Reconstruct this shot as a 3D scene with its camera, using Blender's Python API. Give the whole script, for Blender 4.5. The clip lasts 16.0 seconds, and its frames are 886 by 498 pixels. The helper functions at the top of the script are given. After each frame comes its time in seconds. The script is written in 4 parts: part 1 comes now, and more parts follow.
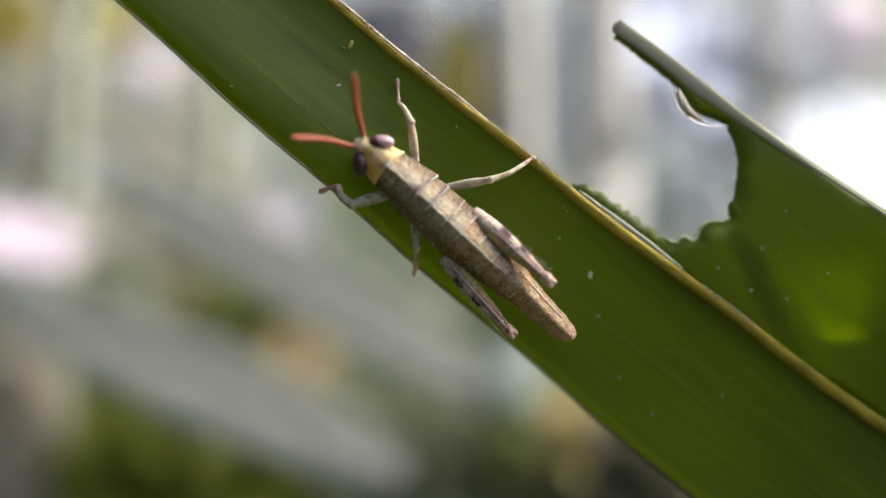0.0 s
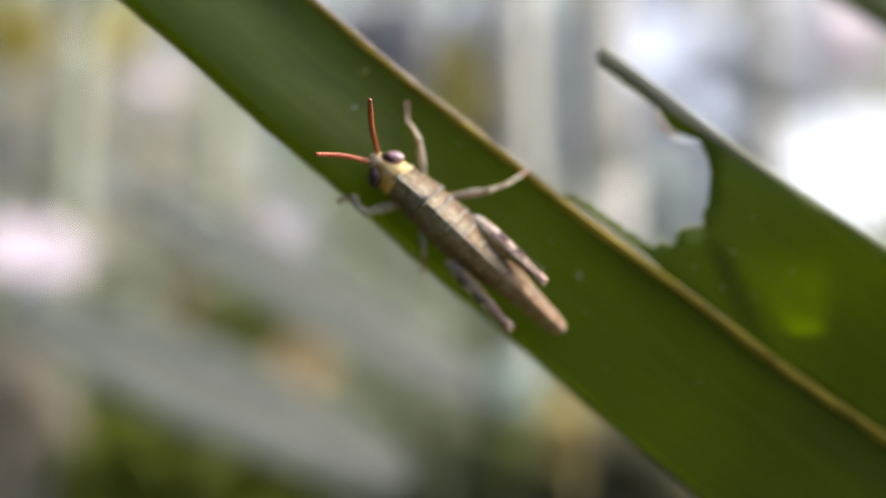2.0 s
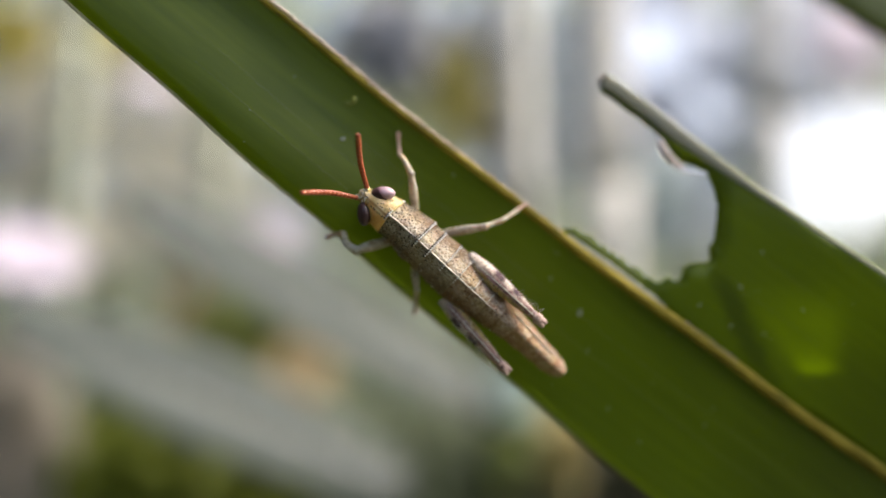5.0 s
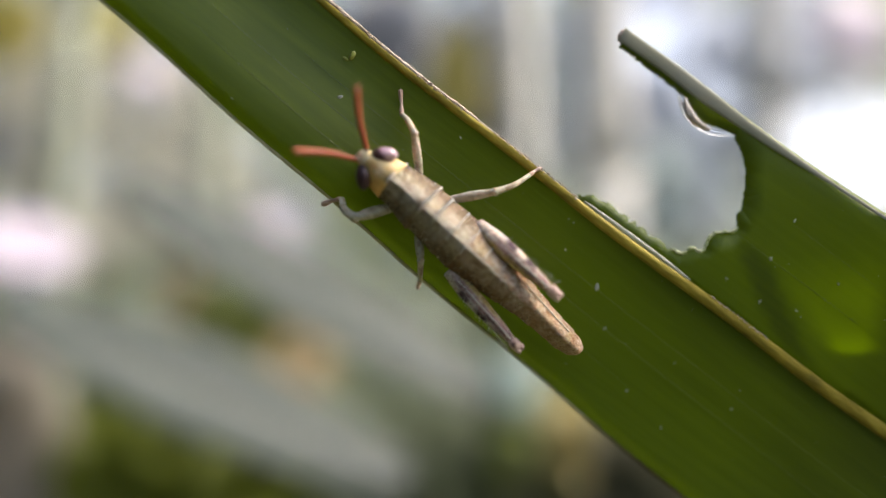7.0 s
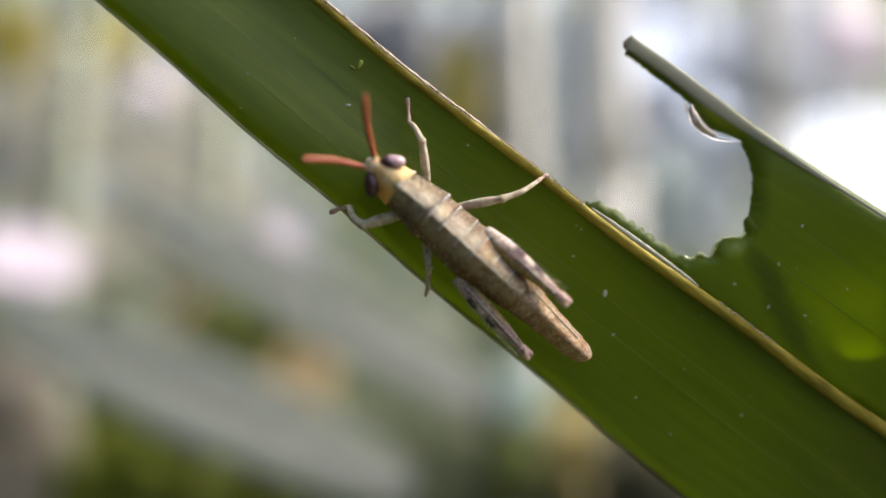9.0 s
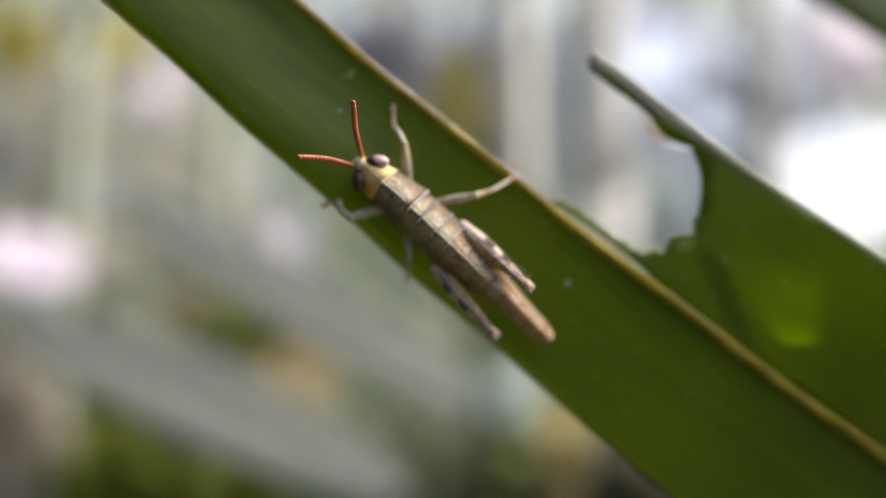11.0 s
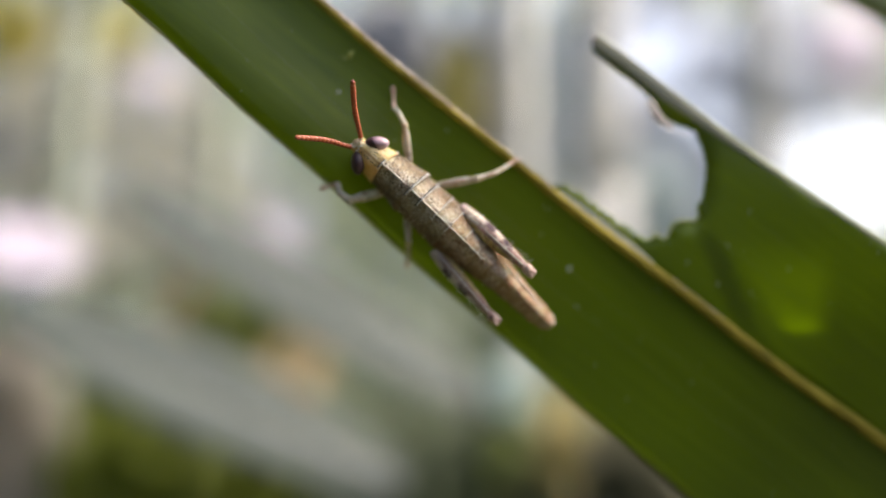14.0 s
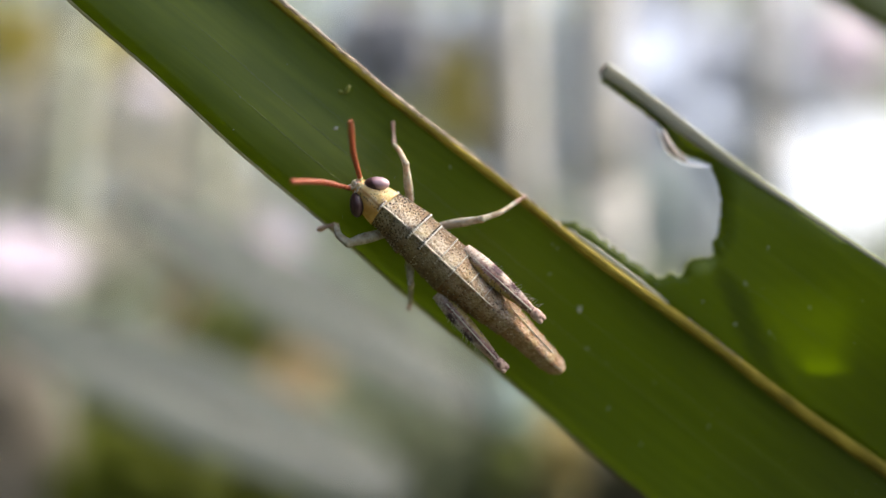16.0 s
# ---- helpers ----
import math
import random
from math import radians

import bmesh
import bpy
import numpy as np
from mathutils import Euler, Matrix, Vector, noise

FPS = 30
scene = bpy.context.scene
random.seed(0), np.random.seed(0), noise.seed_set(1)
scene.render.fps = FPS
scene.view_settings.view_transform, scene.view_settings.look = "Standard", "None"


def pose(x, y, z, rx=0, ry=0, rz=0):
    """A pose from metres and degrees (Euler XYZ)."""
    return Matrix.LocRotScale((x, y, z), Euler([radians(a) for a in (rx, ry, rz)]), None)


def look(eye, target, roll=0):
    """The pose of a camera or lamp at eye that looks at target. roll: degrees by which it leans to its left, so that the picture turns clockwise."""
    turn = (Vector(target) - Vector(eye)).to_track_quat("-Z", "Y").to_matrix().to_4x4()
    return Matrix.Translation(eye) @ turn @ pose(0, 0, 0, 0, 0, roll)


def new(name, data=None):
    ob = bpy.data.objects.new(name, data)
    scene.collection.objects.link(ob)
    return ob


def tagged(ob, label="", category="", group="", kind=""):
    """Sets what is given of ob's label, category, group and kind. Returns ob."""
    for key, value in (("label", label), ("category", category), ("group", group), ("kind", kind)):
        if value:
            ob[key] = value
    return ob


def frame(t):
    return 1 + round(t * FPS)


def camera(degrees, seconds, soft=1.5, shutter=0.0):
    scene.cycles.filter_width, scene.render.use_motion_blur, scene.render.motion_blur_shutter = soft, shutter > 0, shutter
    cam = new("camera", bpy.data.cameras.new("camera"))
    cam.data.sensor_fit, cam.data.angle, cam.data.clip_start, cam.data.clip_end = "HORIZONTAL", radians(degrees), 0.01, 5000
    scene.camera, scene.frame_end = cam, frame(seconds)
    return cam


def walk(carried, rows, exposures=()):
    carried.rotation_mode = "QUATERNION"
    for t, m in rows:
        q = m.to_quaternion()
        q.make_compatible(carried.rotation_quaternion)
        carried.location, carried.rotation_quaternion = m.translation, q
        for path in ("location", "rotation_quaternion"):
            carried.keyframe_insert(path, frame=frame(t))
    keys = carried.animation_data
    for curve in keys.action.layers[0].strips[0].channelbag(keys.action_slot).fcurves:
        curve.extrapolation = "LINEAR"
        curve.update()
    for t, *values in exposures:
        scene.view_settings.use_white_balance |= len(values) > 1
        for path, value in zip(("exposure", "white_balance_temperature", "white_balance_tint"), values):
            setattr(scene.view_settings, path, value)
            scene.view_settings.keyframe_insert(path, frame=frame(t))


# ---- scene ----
from mathutils.geometry import delaunay_2d_cdt

cam = camera(65.0, 16.0, soft=1.4)
cam.data.dof.use_dof = True
cam.data.dof.focus_distance = 0.0315
cam.data.dof.aperture_fstop = 9.5
EYE, TILT = 0.9, 10.0
BASE = pose(0, 0, EYE, TILT, 0, 0)
# seconds; millimetres right, ahead, up; degrees of yaw, pitch, roll, from the first place of the hand-held camera
ROWS = [
    (0, 0.00, 0.00, 0.00, 0.00, 0.00, 0.00),
    (0.5, 0.81, -1.10, -0.44, 0.25, 0.08, 0.06),
    (1, 1.79, -3.08, 1.28, -0.17, 0.95, 0.22),
    (1.5, 0.68, -3.10, -0.43, 0.09, 0.95, -0.01),
    (2, -0.23, -3.95, -0.35, 0.01, 0.82, 0.18),
    (2.5, -0.91, -4.28, 0.66, 0.65, 0.87, 0.18),
    (3, -2.03, -3.19, 1.60, 0.71, 0.62, 0.27),
    (3.5, -1.72, -3.51, 1.41, 0.92, 0.69, 0.22),
    (4, -2.11, -3.55, 1.04, 1.18, 0.74, 0.27),
    (4.5, -0.79, -3.05, 0.91, 0.57, 0.72, -0.06),
    (4.7, -0.08, -2.63, 1.39, 0.27, 0.68, 0.08),
    (6.8, 0.42, -1.04, 1.91, -0.27, 0.87, 0.77),
    (7, -0.22, 0.46, 0.50, -0.03, 0.16, 0.31),
    (7.5, 0.64, 0.79, 0.44, -0.44, 0.88, 0.44),
    (8, 0.35, 2.97, -0.46, -0.48, 0.77, 0.43),
    (8.2, 0.24, 3.72, 0.16, -0.37, 0.79, 0.61),
    (10.3, -1.41, -6.61, -0.38, 0.89, 1.59, 0.22),
    (10.5, -0.96, -5.58, -0.80, 0.62, 1.60, -0.10),
    (11, 0.52, -3.27, -0.66, 0.03, 1.84, -0.24),
    (11.5, 1.24, -1.41, 1.31, -0.11, 1.69, -0.16),
    (12, 0.42, -2.21, 0.50, 0.03, 1.51, 0.15),
    (12.5, -0.58, -3.29, -0.38, 0.38, 1.57, -0.25),
    (13, 0.69, -3.22, 0.19, 0.08, 1.53, -0.08),
    (13.5, 0.88, -2.24, -1.34, -0.06, 1.49, 0.02),
    (14, 0.42, -2.73, -1.07, -0.13, 1.25, -0.53),
    (14.5, 0.59, -1.97, -0.89, 0.00, 1.36, -0.65),
    (15, 1.24, -1.55, 0.16, -0.26, 1.53, -0.37),
    (15.5, 0.36, -0.76, 0.99, 0.21, 1.30, -0.07),
    (16, 0.30, -1.17, 1.00, 0.00, 1.24, 0.01),
]
walk(cam, [(t, BASE @ pose(x / 1000, y / 1000, z / 1000, 90 + pitch, roll, yaw)) for t, x, y, z, yaw, pitch, roll in ROWS],
     [(0.0, 1.25), (1.0, 1.27), (1.5, 1.33), (2.0, 1.26), (3.5, 1.25), (7.5, 1.28), (10.5, 1.22), (12.0, 1.14), (12.5, 1.18), (13.5, 1.25), (14.5, 1.28), (16.0, 1.25)])

# ---- light ----
SUN_HEIGHT, SUN_ROUND = 48.0, 80.0     # degrees above the horizon; degrees to the right of straight ahead
world = bpy.data.worlds.new("sky")
scene.world = world
world.use_nodes = True
nt = world.node_tree
sky = nt.nodes.new("ShaderNodeTexSky")
sky.sky_type = "NISHITA"
sky.sun_disc = False
sky.sun_elevation = radians(SUN_HEIGHT)
sky.sun_rotation = radians(SUN_ROUND)
sky.air_density, sky.dust_density, sky.ozone_density = 1.0, 7.5, 0.3
nt.links.new(sky.outputs[0], nt.nodes["Background"].inputs[0])
nt.nodes["Background"].inputs[1].default_value = 0.14

sun = new("sun", bpy.data.lights.new("sun", "SUN"))
sun.data.energy, sun.data.angle, sun.data.color = 1.9, radians(60), (1.0, 0.95, 0.862)
toward = Vector((math.sin(radians(SUN_ROUND)) * math.cos(radians(SUN_HEIGHT)), math.cos(radians(SUN_ROUND)) * math.cos(radians(SUN_HEIGHT)), math.sin(radians(SUN_HEIGHT))))
sun.matrix_world = look(toward * 3, (0, 0, 0))


# ---- materials ----
class Nodes:
    """A node material with a principled shader and object coordinates in millimetres."""

    def __init__(self, name, rough=0.5, coat=0.0, spec=0.5, unit=1000.0, stretch=(1, 1, 1)):
        self.mat = bpy.data.materials.new(name)
        self.mat.use_nodes = True
        self.tree = self.mat.node_tree
        self.shader = self.tree.nodes["Principled BSDF"]
        self.out = self.tree.nodes["Material Output"]
        self.set("Roughness", rough), self.set("Coat Weight", coat), self.set("Specular IOR Level", spec)
        self.coords = self.add("ShaderNodeTexCoord").outputs["Object"]
        self.place = self.mapped([unit * v for v in stretch])

    def add(self, kind):
        return self.tree.nodes.new(kind)

    def link(self, a, b):
        self.tree.links.new(a, b)

    def set(self, name, value):
        self.shader.inputs[name].default_value = value

    def mapped(self, scale, turn=(0, 0, 0)):
        m = self.add("ShaderNodeMapping")
        m.inputs["Scale"].default_value = scale
        m.inputs["Rotation"].default_value = turn
        self.link(self.coords, m.inputs["Vector"])
        return m.outputs[0]

    def noise(self, scale, detail=3.0, rough=0.55, at=None):
        n = self.add("ShaderNodeTexNoise")
        n.inputs["Scale"].default_value, n.inputs["Detail"].default_value, n.inputs["Roughness"].default_value = scale, detail, rough
        self.link(at or self.place, n.inputs["Vector"])
        return n.outputs[0]

    def dots(self, scale, at=None):
        n = self.add("ShaderNodeTexVoronoi")
        n.inputs["Scale"].default_value = scale
        self.link(at or self.place, n.inputs["Vector"])
        return n.outputs["Distance"]

    def ramp(self, value, *stops):
        r = self.add("ShaderNodeValToRGB")
        ramp = r.color_ramp
        while len(ramp.elements) < len(stops):
            ramp.elements.new(0.5)
        for e, (at, colour) in zip(ramp.elements, stops):
            e.position = at
            e.color = (*colour, 1) if len(colour) == 3 else colour
        self.link(value, r.inputs[0])
        return r.outputs[0]

    def grey(self, value, a, b, lo=0.0, hi=1.0):
        m = self.add("ShaderNodeMapRange")
        for n, v in zip(("From Min", "From Max", "To Min", "To Max"), (a, b, lo, hi)):
            m.inputs[n].default_value = v
        self.link(value, m.inputs["Value"])
        return m.outputs[0]

    def mix(self, amount, a, b, kind="MIX"):
        m = self.add("ShaderNodeMix")
        m.data_type, m.blend_type = "RGBA", kind
        for socket, v in ((m.inputs[0], amount), (m.inputs[6], a), (m.inputs[7], b)):
            if isinstance(v, (tuple, list)):
                socket.default_value = (*v, 1)
            elif isinstance(v, (int, float)):
                socket.default_value = v
            else:
                self.link(v, socket)
        return m.outputs[2]

    def math(self, kind, a, b):
        m = self.add("ShaderNodeMath")
        m.operation = kind
        for socket, v in zip(m.inputs, (a, b)):
            if isinstance(v, (int, float)):
                socket.default_value = v
            else:
                self.link(v, socket)
        return m.outputs[0]

    def waxy(self, amount, mm):
        """Light that wanders a little way under the surface."""
        self.set("Subsurface Weight", amount), self.set("Subsurface Scale", mm / 1000), self.set("Subsurface Radius", (1.0, 0.6, 0.35))

    def axis(self, n):
        s = self.add("ShaderNodeSeparateXYZ")
        self.link(self.coords, s.inputs[0])
        return self.math("MULTIPLY", s.outputs[n], 1000.0)

    def colour(self, socket):
        self.link(socket, self.shader.inputs["Base Color"])
        return self

    def bump(self, height, depth_mm, strength=1.0):
        b = self.add("ShaderNodeBump")
        b.inputs["Strength"].default_value, b.inputs["Distance"].default_value = strength, depth_mm / 1000
        self.link(height, b.inputs["Height"])
        self.link(b.outputs[0], self.shader.inputs["Normal"])
        return b.outputs[0]

    def translucent(self, amount, colour):
        t, m = self.add("ShaderNodeBsdfTranslucent"), self.add("ShaderNodeMixShader")
        for socket, v in ((t.inputs[0], colour), (m.inputs[0], amount)):
            if isinstance(v, tuple):
                socket.default_value = (*v, 1)
            elif isinstance(v, (int, float)):
                socket.default_value = v
            else:
                self.link(v, socket)
        self.link(self.shader.outputs[0], m.inputs[1])
        self.link(t.outputs[0], m.inputs[2])
        self.link(m.outputs[0], self.out.inputs[0])
        return self


def blade_material():
    """Dark green leaf with fine lengthwise veins, blotches, a darkened crease and one painted patch of light from
    behind.
    """
    n = Nodes("leaf_blade", rough=0.42, spec=0.43)
    veins = n.noise(1.6, 4, 0.6, n.mapped((60, 1400, 1000)))
    fine = n.noise(4.5, 3, 0.6, n.mapped((40, 1800, 1000)))
    broad = n.noise(0.20, 3, 0.5, n.mapped((350, 1000, 1000)))
    c = n.ramp(veins, (0.3, (0.038, 0.063, 0.005)), (0.7, (0.103, 0.144, 0.011)))
    c = n.mix(n.grey(broad, 0.38, 0.68, 0.0, 0.5), c, (0.082, 0.114, 0.007))
    c = n.mix(n.grey(fine, 0.60, 0.72, 0.0, 0.35), c, (0.16, 0.20, 0.03))
    x, y = n.axis(0), n.axis(1)
    across = n.math("ADD", n.math("MULTIPLY", x, 0.7907), n.math("MULTIPLY", y, 0.6122))
    up = n.math("SUBTRACT", n.math("MULTIPLY", y, 0.7907), n.math("MULTIPLY", x, 0.6122))
    wob = n.math("MULTIPLY", n.math("SUBTRACT", n.noise(0.8, 2), 0.5), 0.8)
    # darkened crease, running down from the corner of the bite
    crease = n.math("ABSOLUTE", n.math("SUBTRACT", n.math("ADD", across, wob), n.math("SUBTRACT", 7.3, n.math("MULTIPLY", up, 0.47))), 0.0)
    crease_dark = n.math("MULTIPLY", n.grey(crease, 0.25, 0.85, 1.0, 0.0), n.grey(up, -2.0, -3.0, 0.0, 1.0))
    crease_dark = n.math("MULTIPLY", crease_dark, n.grey(y, 0.5, 0.9, 0.0, 1.0))
    c = n.mix(n.math("MULTIPLY", crease_dark, 0.35), c, (0.022, 0.036, 0.006))
    n.colour(c)
    n.bump(n.math("ADD", veins, n.math("MULTIPLY", fine, 0.5)), 0.018, 0.5)
    # painted backlight, set as translucency: a wedge that opens downwards, brightest along its lower brim; less passes
    # beside the midrib
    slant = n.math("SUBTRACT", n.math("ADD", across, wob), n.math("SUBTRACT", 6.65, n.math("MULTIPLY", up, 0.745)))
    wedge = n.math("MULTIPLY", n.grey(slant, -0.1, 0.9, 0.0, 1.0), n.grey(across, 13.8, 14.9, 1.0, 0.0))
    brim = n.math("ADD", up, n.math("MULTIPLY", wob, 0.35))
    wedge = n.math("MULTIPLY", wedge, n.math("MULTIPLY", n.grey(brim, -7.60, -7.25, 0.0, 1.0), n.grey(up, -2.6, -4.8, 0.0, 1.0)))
    backlit = n.math("ADD", 0.40, n.math("MULTIPLY", n.math("POWER", n.grey(brim, -5.2, -7.1, 0.0, 1.0), 2.2), 0.60))
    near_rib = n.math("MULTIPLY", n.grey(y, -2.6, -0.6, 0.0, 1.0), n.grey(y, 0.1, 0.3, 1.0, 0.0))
    thin = n.math("ADD", n.math("MULTIPLY", n.math("MULTIPLY", wedge, backlit), 0.355), n.math("SUBTRACT", 0.33, n.math("ADD", n.math("MULTIPLY", crease_dark, 0.14), n.math("MULTIPLY", near_rib, 0.09))))
    # shade painted in towards the base as lower translucency; the bitten half passes slightly more
    thin = n.math("SUBTRACT", thin, n.math("ADD", n.grey(x, 13.0, 19.0, 0.0, 0.12), n.grey(y, 0.2, 0.5, 0.0, -0.035)))
    streak = n.noise(0.45, 3, 0.55, n.mapped((160, 1000, 1000)))
    thin = n.math("ADD", thin, n.math("MULTIPLY", n.math("SUBTRACT", streak, 0.5), 0.22))
    n.translucent(thin, (0.36, 0.46, 0.007))
    return n.mat


def simple(name, stops, scale, rough=0.5, bump=0.01, spec=0.5, coat=0.0, stretch=(1, 1, 1), sheer=0.0, unit=1000.0, detail=4.0, waxy=0.0):
    """Mottled surface: colours by noise at a scale per millimetre, with fine relief."""
    n = Nodes(name, rough, coat, spec, unit, stretch)
    if waxy:
        n.waxy(waxy, 0.4)
    v = n.noise(scale, detail)
    n.colour(n.ramp(v, *stops))
    n.bump(n.noise(scale * 3.1, 3), bump * 1000 / unit)
    if sheer:
        n.translucent(sheer, stops[-1][1])
    return n.mat


def cuticle_material(name, pale, mid, dark, dot=5.5, flank=0.5):
    """Insect cuticle: fine granular ground, soft yellow-olive patches, brown blotches, close-set dark pits, fine relief."""
    n = Nodes(name, rough=0.8, spec=0.08)
    n.waxy(0.45, 0.4)
    c = n.ramp(n.noise(5.5, 7, 0.8), (0.36, dark), (0.47, mid), (0.60, pale))
    c = n.mix(n.grey(n.noise(1.3, 3), 0.46, 0.60, 0.0, 0.42), c, n.ramp(n.noise(9.0, 3), (0.38, (0.26, 0.18, 0.07)), (0.58, (0.50, 0.41, 0.20))))
    c = n.mix(n.grey(n.noise(2.6, 5, 0.7, n.mapped((700, 1300, 1000))), 0.52, 0.68, 0.0, 0.6), c, dark)
    # both flanks darkened: brown pigment, with the shade of the body's side painted in
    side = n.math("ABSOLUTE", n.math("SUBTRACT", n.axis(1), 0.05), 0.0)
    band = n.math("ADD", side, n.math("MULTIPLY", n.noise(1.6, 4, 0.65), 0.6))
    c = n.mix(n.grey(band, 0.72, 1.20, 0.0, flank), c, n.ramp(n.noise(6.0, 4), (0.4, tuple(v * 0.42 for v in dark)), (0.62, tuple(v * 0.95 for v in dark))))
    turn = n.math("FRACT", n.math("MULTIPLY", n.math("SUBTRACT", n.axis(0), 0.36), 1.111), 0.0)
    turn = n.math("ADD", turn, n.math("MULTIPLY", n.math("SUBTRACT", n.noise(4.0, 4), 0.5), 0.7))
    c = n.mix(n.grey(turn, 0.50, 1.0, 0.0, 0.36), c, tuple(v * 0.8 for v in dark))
    pits = n.dots(dot)
    c = n.mix(n.grey(pits, 0.18, 0.33, 0.55, 0.0), c, tuple(v * 0.3 for v in dark))
    n.colour(c)
    n.bump(n.math("ADD", pits, n.noise(10, 5, 0.7)), 0.05, 0.9)
    return n.mat


def head_material():
    """Cream crown, orange cheek, a brown wedge behind the antennae."""
    n = Nodes("head_cuticle", rough=0.7, spec=0.2)
    n.waxy(0.4, 0.4)
    c = n.ramp(n.noise(2.4, 6, 0.65), (0.36, (0.56, 0.39, 0.17)), (0.5, (0.70, 0.54, 0.28)), (0.62, (0.78, 0.66, 0.43)))
    x, y = n.axis(0), n.axis(1)
    cheek = n.math("ADD", y, n.math("MULTIPLY", n.math("SUBTRACT", n.noise(2.0, 3), 0.5), 0.5))
    c = n.mix(n.grey(cheek, 0.18, 0.48, 0.0, 0.9), c, n.ramp(n.noise(3.0, 4), (0.35, (0.72, 0.40, 0.11)), (0.65, (0.82, 0.55, 0.22))))
    line = n.math("ABSOLUTE", n.math("SUBTRACT", y, 0.20), 0.0)
    c = n.mix(n.math("MULTIPLY", n.grey(line, 0.03, 0.08, 0.7, 0.0), n.grey(x, 5.2, 4.9, 0.0, 1.0)), c, (0.36, 0.20, 0.07))
    n.colour(c)
    n.bump(n.noise(6.0, 4, 0.7), 0.05, 0.9)
    return n.mat


def rim_material():
    """Thin edge of the blade: cream towards the tip, drying to brown towards the base."""
    n = Nodes("leaf_rim", rough=0.5, spec=0.3)
    c = n.ramp(n.noise(0.35, 4), (0.35, (0.28, 0.26, 0.10)), (0.65, (0.60, 0.55, 0.34)))
    dry = n.math("ADD", n.axis(0), n.math("MULTIPLY", n.noise(0.5, 3), 4.0))
    n.colour(n.mix(n.grey(dry, 5.0, 13.0, 0.0, 0.92), c, (0.075, 0.055, 0.02)))
    n.bump(n.noise(1.1, 3), 0.01)
    return n.mat


M = {
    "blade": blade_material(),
    "midrib": simple("midrib_yellow", [(0.34, (0.17, 0.135, 0.012)), (0.5, (0.27, 0.21, 0.02)), (0.66, (0.37, 0.29, 0.035))], 1.3, 0.65, 0.05, stretch=(0.35, 1, 1), spec=0.25, detail=6.0),
    "wax": simple("pale_wax_crust", [(0.3, (0.36, 0.29, 0.22)), (0.7, (0.54, 0.465, 0.39))], 2.5, 0.7, 0.05),
    "film": simple("clear_dried_film", [(0.3, (0.22, 0.24, 0.17)), (0.7, (0.40, 0.42, 0.36))], 1.8, 0.3, 0.03, coat=0.2, stretch=(0.3, 1, 1)),
    "margin": simple("pale_leaf_margin", [(0.3, (0.28, 0.285, 0.205)), (0.7, (0.41, 0.40, 0.325))], 0.9, 0.85, 0.02, stretch=(0.12, 1, 1), spec=0.15),
    "rim": rim_material(),
    "bite": simple("bitten_edge", [(0.3, (0.40, 0.46, 0.16)), (0.7, (0.72, 0.76, 0.50))], 3.0, 0.5, 0.03),
    "shred": simple("chewed_shred", [(0.3, (0.52, 0.42, 0.36)), (0.7, (0.76, 0.68, 0.62))], 3.5, 0.6, 0.03),
    "speck": simple("white_grain", [(0.3, (0.40, 0.42, 0.33)), (0.7, (0.64, 0.65, 0.58))], 4.0, 0.4, 0.02),
    "spot": simple("yellow_spot", [(0.3, (0.2, 0.24, 0.03)), (0.7, (0.35, 0.38, 0.08))], 4.0, 0.4, 0.02),
    "vein": simple("leaf_vein", [(0.3, (0.13, 0.17, 0.025)), (0.7, (0.24, 0.28, 0.05))], 1.0, 0.4, 0.01, stretch=(0.2, 1, 1)),
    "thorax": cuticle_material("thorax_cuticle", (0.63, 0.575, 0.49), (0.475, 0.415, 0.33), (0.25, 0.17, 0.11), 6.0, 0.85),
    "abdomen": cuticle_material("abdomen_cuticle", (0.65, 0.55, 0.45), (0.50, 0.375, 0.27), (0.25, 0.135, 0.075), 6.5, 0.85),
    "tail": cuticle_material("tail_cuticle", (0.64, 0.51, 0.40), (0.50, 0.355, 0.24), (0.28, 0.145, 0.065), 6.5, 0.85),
    "head": head_material(),
    "keel": simple("pale_keel", [(0.3, (0.50, 0.46, 0.37)), (0.7, (0.74, 0.70, 0.60))], 5.0, 0.4, 0.01),
    "bead": simple("pale_beads", [(0.3, (0.74, 0.73, 0.70)), (0.7, (0.88, 0.87, 0.85))], 5.0, 0.4, 0.01),
    "pit": simple("pitting", [(0.3, (0.03, 0.025, 0.02)), (0.7, (0.07, 0.055, 0.04))], 5.0, 0.5, 0.01),
    "antenna": simple("red_antenna", [(0.3, (0.30, 0.055, 0.022)), (0.7, (0.48, 0.12, 0.045))], 3.0, 0.42, 0.02),
    "antenna_ring": simple("pale_antenna_ring", [(0.3, (0.46, 0.18, 0.09)), (0.7, (0.62, 0.32, 0.20))], 3.0, 0.42, 0.02),
    "leg": simple("tan_leg", [(0.34, (0.31, 0.25, 0.175)), (0.46, (0.46, 0.42, 0.32)), (0.66, (0.59, 0.55, 0.46))], 3.4, 0.6, 0.05, spec=0.25, waxy=0.4, detail=6.0),
    "knee": simple("mottled_knee", [(0.36, (0.16, 0.085, 0.075)), (0.48, (0.52, 0.35, 0.29)), (0.68, (0.66, 0.50, 0.41))], 3.6, 0.6, 0.06),
    "foot": simple("pink_foot", [(0.3, (0.46, 0.27, 0.20)), (0.7, (0.64, 0.46, 0.38))], 3.0, 0.45, 0.02),
}


